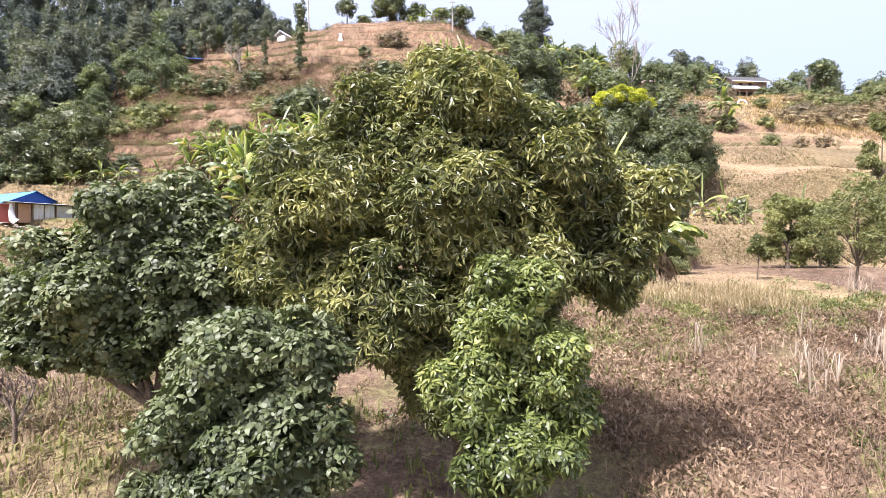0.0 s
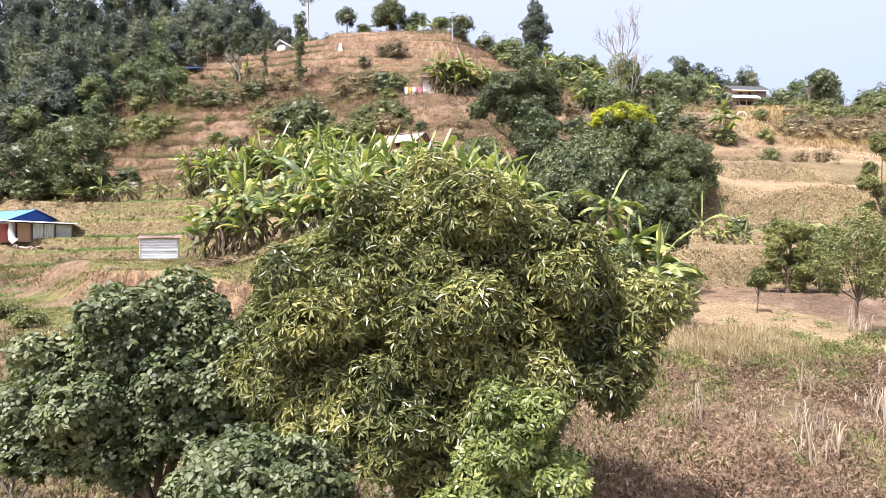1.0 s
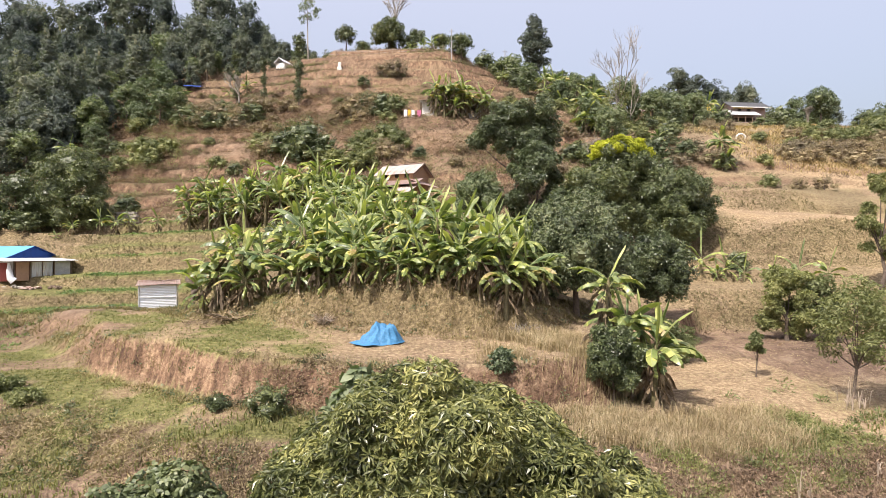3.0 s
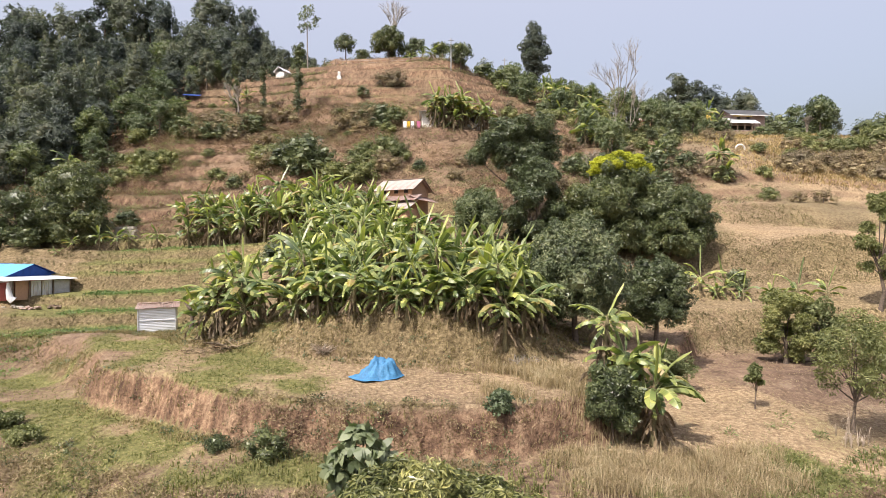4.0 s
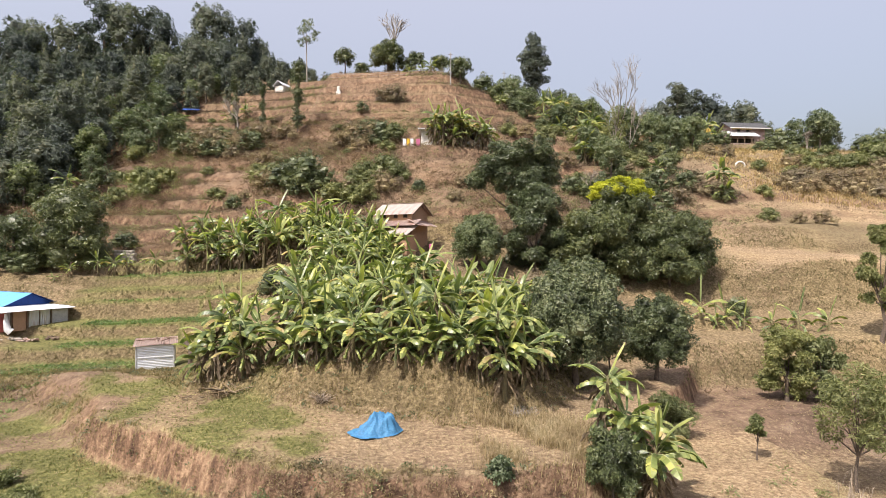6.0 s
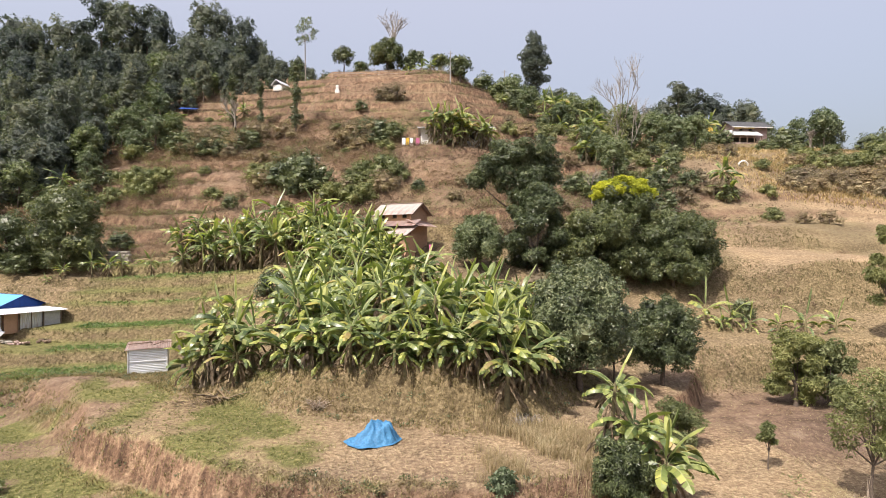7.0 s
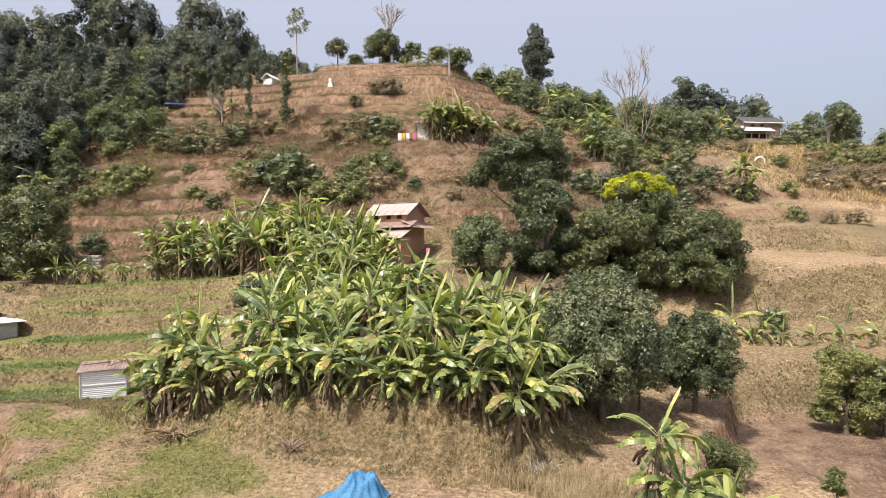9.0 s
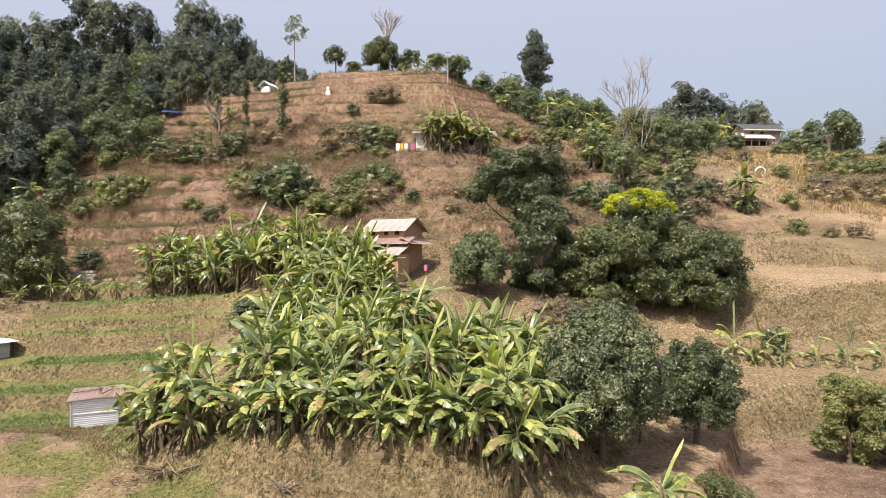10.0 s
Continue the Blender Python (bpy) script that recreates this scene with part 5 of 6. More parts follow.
far = dict(per=4, length=.58, width=.3, droop=.2, girth=.2)
rp = np.random.default_rng(3)
proto("wood_round", "dark leafy tree of the hillside wood", "tree", 12, 3.9, HAZED_LEAF, 61, count=13, n=760, low=.18, flat=1.0, group="trees of the wood", **far)
proto("wood_tall", "tall dark tree standing above the wood", "tree", 15, 3.3, HAZED_LEAF, 62, count=14, n=760, low=.28, flat=1.25, group="trees of the wood", **far)
proto("wood_cone", "dark conifer of the hillside wood", "conifer", 15, 3.2, HAZED_LEAF, 63, n=800, group="trees of the wood", lobes=cone_lobes(rp, 15, 3.4, 7), **far)
proto("wood_green", "green leafy tree at the wood's edge", "tree", 9, 3.2, GREY_LEAF, 64, count=11, n=660, low=.2, group="trees of the wood", **far)
proto("wood_thin", "tall open-crowned tree above the wood", "tree", 16, 3.6, HAZED_LEAF, 65, core=.4, count=9, n=800, low=.5, flat=.55, group="trees of the wood", **far)
proto("bush", "dense dark green bush on the hillside", "bush", 4.5, 2.7, DARK_LEAF, 66, count=11, n=430, low=.12, group="bushes of the hillside", per=4, length=.34, width=.19, girth=.1)
proto("pale_bush", "light green bush on the hillside", "bush", 3.6, 2.6, LIGHT_LEAF, 67, count=11, n=420, low=.12, group="bushes of the hillside", per=4, length=.34, width=.18, girth=.08)
proto("brown_bush", "half-dry brownish bush on the hillside", "bush", 3.2, 2.3, SCRUB_LEAF, 68, count=11, n=360, low=.12, flat=.75, group="bushes of the hillside", per=5, length=.34, width=.09, droop=.1, girth=.07, core=.45)
proto("crest_tree", "round-headed tree with a clear trunk on the crest", "tree", 6.5, 2.6, DARK_LEAF, 69, count=8, n=560, low=.55, group="trees of the crest", per=4, length=.42, width=.25, girth=.14)
proto("clad_tree", "slender tree clad in creeper from the foot up", "tree", 13, 1.2, DARK_LEAF, 70, n=560, group="clad trees", per=4, length=.4, width=.24, girth=.12, core=.5,
      lobes=[(.1 * math.sin(k * 2), .1 * math.cos(k * 2), 2.2 + 1.0 * k, .75 + .35 * math.sin(k * 1.7) + (.5 if k > 8 else 0), .85) for k in range(11)])
proto("thin_tree", "tall thin tree with a pale trunk and sparse crown", "tree", 14, 2.4, GREY_LEAF, 71, count=7, n=260, low=.62, flat=.9, group="trees of the crest", per=4, length=.42, width=.25, girth=.13, bark=PALE_BARK, reach=.8, core=0, limbed=True)


def bare_tree(x, y, height, spread, seed, label, bark=PALE_BARK, girth=.24):
    """A leafless tree: a trunk that forks again and again into fine twigs."""
    r = np.random.default_rng(seed)
    root = thing("bare_tree", label, "tree", pose(x, y, on(x, y, -.1)))
    arms = []  # (level, corners and faces) of every branch

    def branch(p, d, length, girth, level):
        q = p + d * length
        mid_ = p.lerp(q, .5) + Vector(r.normal(0, length * .05, 3))
        arms.append((level, tube([p, mid_, q], [girth, girth * .8, girth * .55], 5 if level < 3 else 3)))
        if level < 5:
            for k in range(3):
                turn = Vector(r.normal(0, spread, 3))
                turn.z = abs(turn.z) * .4
                branch(p.lerp(q, r.uniform(.6, 1)), (d + turn).normalized(), length * r.uniform(.55, .8), girth * .66, level + 1)
    branch(Vector((0, 0, 0)), Vector((0, 0, 1)), height * .34, girth, 0)
    part("trunk", mesh_from("trunk", *arms[0][1], smooth=True), bark, root)
    part("twig_fan", mesh_from("twig_fan", *merged([a for _, a in arms[1:]])), bark, root)


WOOD_EDGE = [(-140, 80), (-68, 85), (-64, 89), (-61, 101), (-58, 109), (-54, 113), (-51, 116), (-44, 117.5), (-40, 119), (-37, 125), (-33, 134)]
rw = np.random.default_rng(21)
trees_at = []
tries = 0
while len(trees_at) < 185 and tries < 9000:
    tries += 1
    x, y = rw.uniform(-130, -33), rw.uniform(82, 160)
    edge = y - np.interp(x, [p[0] for p in WOOD_EDGE], [p[1] for p in WOOD_EDGE])
    if edge < 1 or abs(x) > .82 * y + 8 or any((x - a) ** 2 + (y - b) ** 2 < (9 if edge < 14 else 20) for a, b in trees_at):
        continue
    trees_at.append((x, y))
    key = rw.choice(["wood_round", "wood_tall", "wood_cone", "wood_green"], p=[.36, .24, .24, .16]) if edge > 7 else rw.choice(["wood_green", "wood_round", "wood_tall"], p=[.4, .4, .2])
    grow(key, x, y, rw.uniform(.6, 1.05) * (1 + .15 * float(sstep(110, 150, y))) * (.75 + .25 * float(sstep(2, 10, edge))) * float(np.clip((-38 - x) / 12, .45, 1)), rw.uniform(0, 360))
for x, y, s in ((-88, 148, 1.4), (-84, 150, 1.35), (-104, 146, 1.05), (-78, 152, 1.25), (-96, 152, 1.1)):
    grow("wood_thin", x, y, s * 1.15, rw.uniform(0, 360))
for x, y, s in ((-60, 146, 1.3), (-57, 148, 1.2), (-50, 146, 1.0), (-82, 147, 1.45), (-107, 144, 1.15), (-111, 150, 1.35), (-106, 149, 1.25), (-101, 151, 1.3), (-116, 147, 1.2), (-72, 148, 1.2)):
    grow("wood_tall", x, y, s * 1.15, rw.uniform(0, 360))

# along the crest
for key, x, y, s in (("thin_tree", -28, 118.5, 1.0), ("crest_tree", -20.5, 121, .95), ("crest_tree", -17.5, 126, .7), ("bush", -7.2, 121, .8), ("crest_tree", -5.6, 123, .85),
                     ("crest_tree", 3.9, 114.8, 1.05), ("bush", 9, 121, 1.2), ("bush", 12, 119, 1.2), ("bush", 16, 117, 1.1), ("wood_thin", 31, 150, .75), ("wood_round", 33.5, 141, .85),
                     ("wood_round", 37, 140, .75), ("wood_round", 29, 138, .7), ("wood_green", 21, 132, .75), ("wood_green", 26, 131, .7), ("wood_green", 15, 131, .7), ("wood_green", 9, 130, .6), ("bush", -25, 125, .8), ("bush", -31, 125, .9),
                     ("wood_round", -37, 127, .45), ("wood_round", -41, 124, .5), ("wood_tall", -40.5, 132, .55), ("crest_tree", 0, 126, .9), ("wood_green", 4, 128, .6),
                     ("clad_tree", -25.4, 100.5, 1.05), ("clad_tree", -32.5, 103.5, .68), ("clad_tree", -39.5, 109, .8), ("bush", -20.2, 83, 1.15), ("bush", -17.5, 83.5, .95), ("bush", -12.5, 98.5, .9), ("brown_bush", -12.5, 97, 1.3),
                     ("brown_bush", -15, 97.5, 1.2), ("pale_bush", -48.5, 91, .8), ("pale_bush", -45.5, 91.5, .75), ("pale_bush", -51.5, 91, .8), ("wood_green", -62, 98, .65), ("wood_green", -57, 93, .6), ("bush", -14.6, 105, .55),
                     ("brown_bush", -28, 91, 1.1), ("brown_bush", -25, 90, .9), ("brown_bush", -35, 98, 1.2), ("brown_bush", -42, 101, 1.3), ("bush", -40, 97.5, .9), ("bush", -37, 97.5, .8), 
                     ("pale_bush", -12.5, 83, .8), ("pale_bush", -9.5, 82, .8), ("brown_bush", -6, 84, .7), ("pale_bush", -10, 96, .9), ("brown_bush", -8.5, 108, 1.2), ("brown_bush", -10.5, 108.5, 1.1)):
    grow(key, x, y, s, rw.uniform(0, 360))
grow("bush", -16.6, 56.8, .7, 30, label="dense green bush below the upper bananas")
set_tree(-11.4, 121, "dark round-headed tree on the crest", "tree", 7.2, 4.0, DARK_LEAF, 94, lobes=dome(7.2, 4.0, 94, 12), n=2600, length=.36, width=.2, plain="far")
set_tree(24.6, 152, "tall dense round-topped tree on the crest", "tree", 22, 3.9, HAZED_LEAF, 95, lobes=[(.2, 0, 22.2, 2.5, 2.6), (.9, 0, 19.6, 3.3, 2.6), (-1.8, 0, 18.4, 2.7, 2.4), (2.2, .3, 17.0, 2.8, 2.4), (-.9, -.6, 15.2, 3.6, 2.6), (.9, 0, 12.4, 3.6, 2.4), (-.5, 0, 9.6, 3.0, 2.2)], n=3600, length=.5, width=.28, plain="far", girth=.3)
bare_tree(-11.0, 123, 17.5, .52, 5, "bare leafless tree with a fan of fine twigs")
bare_tree(28.3, 91.5, 19.5, .34, 8, "tall pale leafless tree on the slope", girth=.15)
set_tree(27.9, 90.5, "thin tree with sparse pale green leaves on the slope", "tree", 10, 2.2, LIGHT_LEAF, 93, count=8, n=420, length=.4, width=.16, low=.35, plain="far", bark=PALE_BARK, core=0)
bare_tree(31, 93, 11, .3, 9, "thin half-bare tree on the slope", girth=.11)
bare_tree(68.5, 106, 6, .4, 12, "bare grey shrub-like tree on the knoll")
bare_tree(-38, 106, 8, .4, 14, "dry leafless tree on the slope")
bare_tree(20.5, 78, 5.5, .45, 15, "small dry pale tree on the slope", girth=.09)

# the hollow right of the hill, and the knoll with the farmhouse
tries, placed = 0, []
while len(placed) < 105 and tries < 4000:
    tries += 1
    x, y = rw.uniform(12, 52), rw.uniform(76, 130)
    if y < 77 + abs(x - 30) * .4 or (x < 19 and y < 98) or (x > 40 and y < 112 - (x - 40)) or abs(x - 25) + abs(y - 97) < 4 or any((x - a) ** 2 + (y - b) ** 2 < 7 for a, b in placed):
        continue
    placed.append((x, y))
    grow(rw.choice(["bush", "wood_green", "pale_bush", "brown_bush"], p=[.22, .2, .34, .24]), x, y, rw.uniform(.55, .95), rw.uniform(0, 360))
for x, y, h in ((79.3, 190, 20), (82, 192, 17), (85.7, 190, 18), (89.4, 190, 16), (94.5, 191, 15), (99, 189, 11), (102, 190, 16.5), (105, 191, 12), (108, 190, 11.5), (91, 187, 11), (97, 186, 10), (74, 190, 13), (70, 191, 12), (113, 190, 8)):
    grow("wood_thin" if h > 17 else "wood_round", x, y, h / (15.5 if h > 17 else 10.5), rw.uniform(0, 360), label="hazy dark tree far behind the farmhouse")
for key, x, y, s in (("wood_green", 79.5, 118, 1.0), ("bush", 72, 121, 1.1), ("wood_green", 76, 122, .7), ("bush", 75.5, 119, .9), ("wood_round", 84, 126, .8), ("wood_round", 88, 128, .7), ("pale_bush", 76, 98, 1.5), ("pale_bush", 79, 99, 1.7), ("pale_bush", 82, 97, 1.8), ("bush", 80, 103, 1.3),
                     ("pale_bush", 62, 95, .8), ("pale_bush", 66, 96, .9), ("brown_bush", 59, 96, .9), ("pale_bush", 70, 98, .9), ("brown_bush", 74, 95, 1.0), ("pale_bush", 57, 92, .7), ("brown_bush", 68, 88, .9), ("brown_bush", 62, 87, 1.0), ("brown_bush", 57, 87, .9), ("brown_bush", 73, 89, 1.0), ("brown_bush", 52.5, 87, .8), ("pale_bush", 48, 84, .6), ("brown_bush", 77, 91, 1.1), ("wood_green", 47, 124, .8), ("wood_green", 44, 122, .8), ("bush", 60, 121, .8), ("bush", 56, 120.5, .9),
                     ("wood_round", -66.5, 86, .7), ("wood_green", -63.5, 86.5, .85), ("wood_round", -61.5, 91, .7), ("wood_round", -64, 91, .8), ("wood_green", -59, 95.5, .9), ("wood_round", -60, 99, .7), ("wood_green", -57, 102.5, .85), ("wood_round", -67, 82.5, .65), ("wood_green", -55, 105.5, .8), ("wood_green", -50, 100.5, .75), ("wood_green", -47.5, 102, .7), ("wood_green", -53, 99, .6), ("pale_bush", -52, 98, .9), ("bush", -45, 101, .8), ("bush", -22.6, 84.3, 1.2), ("bush", -20.3, 84.8, 1.35), ("pale_bush", -27.5, 87, 1.0), ("brown_bush", -26.5, 85.5, 1.0), ("pale_bush", -46.5, 89.4, 1.0), ("pale_bush", -43.5, 90, .9), ("pale_bush", -49.6, 86.5, .8),
                     ("bush", -10.5, 96.6, 1.0), ("pale_bush", -8.6, 97, 1.1), ("brown_bush", -13, 96, 1.2), ("brown_bush", -16.5, 95.8, 1.1), ("brown_bush", -32, 100.3, 1.2), ("brown_bush", -38.5, 99, 1.2), ("brown_bush", -41.5, 98.6, 1.0), ("pale_bush", -11, 84, 1.0), ("pale_bush", -8.5, 84.5, 1.1), ("pale_bush", -6, 83, .8)):
    grow(key, x, y, s, rw.uniform(0, 360))
for key, x, y, s in (("wood_round", 50, 130, .78), ("wood_round", 75.5, 141, 1.0), 
                     ("bush", 55, 124, 1.15), ("bush", 51, 122, 1.0), ("wood_green", 54, 126, .7), ("crest_tree", 70.3, 105, 1.1), ("wood_green", 72, 107, .55), ("bush", 64, 107, .9), ("bush", 61.5, 109, .7), ("pale_bush", 77, 102, 1.05), ("pale_bush", 81, 102, 1.1),
                     ("bush", 79, 106, .9), ("bush", 84, 104, 1.0), ("pale_bush", 72.5, 99, .8), ("brown_bush", 66, 97, .9), ("pale_bush", 63, 99.5, .8), ("brown_bush", 58.5, 91, .9), ("brown_bush", 61, 90.5, .9), ("brown_bush", 64, 90.5, .95), ("brown_bush", 67, 91, 1.0),
                     ("brown_bush", 55.5, 90, .8), ("brown_bush", 70, 91, .9), ("pale_bush", 52, 93, .6), ("brown_bush", 51, 75.5, .7), ("brown_bush", 48, 76, .6), ("pale_bush", 45, 78, .6), ("bush", 41, 82.5, .7), ("bush", 36, 84, .8),
                     ("bush", 31, 82, .9), ("bush", 28, 80, 1.0), ("brown_bush", 11.5, 58, 1.0), ("brown_bush", 9.5, 57, .9), ("bush", 14.5, 57, .8), ("bush", 29.5, 56.5, .5), ("bush", -49, 68, 1.0), ("bush", -52, 64, .9), ("bush", -47, 64, .6)):
    grow(key, x, y, s, rw.uniform(0, 360))

for x0, x1, y0, y1, n, kinds in ((-45, -27, 96, 103, 16, ("brown_bush", "brown_bush", "brown_bush", "bush")), (-19.5, -8, 93, 102, 16, ("brown_bush", "brown_bush", "bush")), (-30, -24, 86, 91, 5, ("brown_bush", "pale_bush")),
                                  (-16, -6, 78.5, 84, 10, ("pale_bush", "pale_bush", "brown_bush")), (-22, -18.5, 82.5, 85, 4, ("bush",)), (-51, -45, 87.5, 91, 6, ("pale_bush",)), (-53, -44, 97.5, 101, 6, ("wood_green", "bush")),
                                  (-60, -53, 84, 90, 7, ("bush", "pale_bush")), (54, 74, 86, 93, 9, ("brown_bush",)), (12, 24, 74, 84, 8, ("brown_bush", "bush")), (62, 76, 98, 104, 3, ("pale_bush",))):
    for k in range(n):
        grow(rw.choice(kinds), rw.uniform(x0, x1), rw.uniform(y0, y1), rw.uniform(.55, .95) * (.7 if x0 < -50 and y0 > 96 else 1), rw.uniform(0, 360), wide=rw.uniform(.85, 1.2))
for k in range(70):
    x, y = rw.uniform(-62, 16), rw.uniform(74, 116)
    if y > np.interp(x, [p[0] for p in WOOD_EDGE], [p[1] for p in WOOD_EDGE]) - 2 and x < -33 or (abs(x - 2) < 10 and 84 < y < 97) or (x > -24 and y > 102):
        continue
    grow(rw.choice(["bush", "pale_bush", "brown_bush"], p=[.2, .25, .55]), x, y, rw.uniform(.3, .6), rw.uniform(0, 360), wide=rw.uniform(.9, 1.3))

# nearer bushes
set_tree(-2.4, 17.2, "young tree with large drooping grey-green leaves", "sapling", 5.0, 1.15, GREY_LEAF, 81, count=6, n=150, per=5, length=.42, width=.26, droop=.7, girth=.06, low=.45, plain=False, core=0)
set_tree(2.5, 23.9, "small round leafy bush on the field's edge", "bush", 1.15, .62, GREY_LEAF, 82, count=6, n=260, length=.17, width=.1, low=.1, girth=.03)
set_tree(13.9, 34.6, "loose brownish-green shrub beside the path", "shrub", 2.9, 1.6, LIGHT_LEAF, 83, count=8, n=1100, length=.22, width=.07, low=.1, girth=.05, name="shrub")
set_tree(11.9, 40.2, "crooked small tree in the shade of the grove", "tree", 4.4, 1.6, LIGHT_LEAF, 84, count=6, n=500, length=.24, width=.1, low=.5, girth=.08, core=0)
set_tree(28.1, 42.2, "light green tree with yellowing leaves", "tree", 5.2, 1.8, LIGHT_LEAF, 85, count=8, n=720, per=5, length=.3, width=.15, droop=.4, low=.2, girth=.08)
set_tree(24.2, 30.6, "feathery green tree with a leaning trunk", "tree", 6.6, 2.0, LIGHT_LEAF, 86, count=8, n=720, length=.3, width=.07, low=.4, girth=.08, core=0)
set_tree(-21.5, 27.6, "low dark shrub on the terrace edge", "shrub", .9, 1.0, LIGHT_LEAF, 87, count=6, n=500, length=.16, width=.09, low=.1, girth=.03, name="shrub")
set_tree(-19.2, 26.2, "low dark shrub on the terrace edge", "shrub", .8, .9, LIGHT_LEAF, 88, count=6, n=420, length=.15, width=.08, low=.1, girth=.03, name="shrub")
set_tree(-7.2, 23.4, "dark leafy shrub at the foot of the cut bank", "shrub", 1.5, 1.0, DARK_LEAF, 89, count=7, n=420, length=.15, width=.06, low=.1, girth=.03, name="shrub")
set_tree(-9.6, 24.3, "small leafy shrub at the foot of the cut bank", "shrub", .8, .6, DARK_LEAF, 90, count=5, n=220, length=.14, width=.06, low=.1, girth=.03, name="shrub")
set_tree(-35.5, 41.5, "thin dark tree with bare twigs by the garden", "tree", 4.0, 1.4, DRY_LEAF, 91, count=6, n=260, length=.22, width=.1, low=.4, girth=.07, core=0)
bare_tree(-8.9, 11.8, 2.6, .5, 31, "dark crooked dead shrub on the slope", BARK, .06)


# ---- grass, scrub and crops ----
def blades(x, y, height, width, bend, r, mat, name, label, category, lift=0.0):
    """Blades of grass, each a bent tapering strip, as one object."""
    n = len(x)
    w = r.uniform(0, 2 * math.pi, n)
    out = np.stack([np.cos(w), np.sin(w), np.zeros(n)], -1)
    side = np.stack([-np.sin(w), np.cos(w), np.zeros(n)], -1) * (width / 2)[:, None]
    base = np.stack([x, y, ground(x, y) + lift - .03], -1)
    up = np.array([0, 0, 1.0])
    p1 = base + up * (height * .5)[:, None] + out * (height * bend * .15)[:, None]
    p2 = base + up * (height * (1 - bend * .45))[:, None] + out * (height * bend * .55)[:, None]
    v = np.stack([base - side, base + side, p1 - side * .8, p1 + side * .8, p2], 1).reshape(-1, 3)
    k = (np.arange(n) * 5)[:, None]
    ob = new(name, mesh_from(name, v, [np.array([[0, 1, 3, 2]]) + k, np.array([[2, 3, 4]]) + k], (mat,)))
    return tagged(ob, label, category, kind="stuff")


def scatter(r, n, x0, x1, y0, y1, want=None):
    x, y = r.uniform(x0, x1, n), r.uniform(y0, y1, n)
    if want is not None:
        keep = want(x, y) > r.random(n)
        x, y = x[keep], y[keep]
    return x, y


rs = np.random.default_rng(99)


def tufts(x, y, per, spread):
    return np.repeat(x, per) + rs.normal(0, spread, len(x) * per), np.repeat(y, per) + rs.normal(0, spread, len(y) * per)


def sized(x, lo, hi):
    return rs.uniform(lo, hi, len(x))


# tall straw along the right of the field and round the clump
def tall_straw(x, y):
    a = sstep(1.2, 3.5, x) * sstep(8.5, 6, x) * sstep(24, 25.5, y) * sstep(32, 30, y) * sstep(.36, .5, fnoise(x / 1.7, y / 1.7, 71))
    yy = y - np.clip(x - 9, 0, 14) * .3
    b = sstep(4, 6, x) * sstep(15.5, 13, x) * sstep(19.9, 20.8, yy) * sstep(24.4, 23.0, yy)
    return np.clip(a + b, 0, 1) * .95


x, y = tufts(*scatter(rs, 15000, 0, 20, 19, 34, tall_straw), 8, .13)
blades(x, y, sized(x, .45, 1.0), sized(x, .012, .026), sized(x, .3, 1.3), rs, STRAW, "tall_dry_grass", "tall straw-coloured dry grass on the field's edge", "grass")
# short turf of the field and the lower terraces
x, y = tufts(*scatter(rs, 26000, -38, 6, 20, 46, lambda x, y: greenness(x, y) * sstep(.6, .2, np.abs(ground(x, y + .5) - ground(x, y)))), 4, .07)
blades(x, y, sized(x, .06, .22), sized(x, .025, .045), sized(x, .4, 1.4), rs, GRASS, "turf", "short patchy green turf", "grass")
x, y = tufts(*scatter(rs, 15000, -20, 34, 22, 50, lambda x, y: .25 + .5 * strawness(x, y)), 3, .08)
blades(x, y, sized(x, .06, .2), sized(x, .025, .05), sized(x, .8, 1.8), rs, STRAW, "stubble", "short straw stubble on the bare fields", "stubble")
# grass hanging over the cut banks
def near_bank(x, y):
    e, f = y - knots(EDGE, x), y - knots(FOOT, x)
    return np.clip(sstep(-1.6, -.4, e) * sstep(1.0, .2, e) * sstep(11, 8, x) + 1.9 * sstep(-.3, .4, f) * sstep(3.6, 2.4, f) * sstep(11, 9, x), 0, 1.9) * (.3 + .5 * sstep(.4, .6, fnoise(x / 1.3, y / 1.3, 77)))


x, y = tufts(*scatter(rs, 46000, -40, 14, 21, 46, near_bank), 5, .12)
blades(x, y, sized(x, .14, .42), sized(x, .02, .042), sized(x, .8, 1.8), rs, BANK_LEAF, "bank_grass", "brown dry grass on the cut banks", "grass")
# dry grass on the risers of the terraces
def riser(x, y):
    return .9 * sstep(.4, .85, np.abs(ground(x, y + .3) - ground(x, y - .3)) / .6)


x, y = tufts(*scatter(rs, 42000, -46, 46, 41, 72, riser), 4, .12)
blades(x, y, sized(x, .15, .45), sized(x, .035, .07), sized(x, .6, 1.7), rs, BANK_LEAF, "riser_grass", "brown dry grass on the terrace risers", "grass")
# rough brown grass of the near slope
def near_slope(x, y):
    return sstep(21, 19.6, y - np.clip(x - 9, 0, 14) * .3) * sstep(7, 10, y) * (1 - sstep(-3.6, -2.6, x) * sstep(3.4, 2.2, x) * sstep(17, 15, y)) * (.12 + .85 * sstep(.4, .6, fnoise(x / 2.2, y / 2.2, 79)))


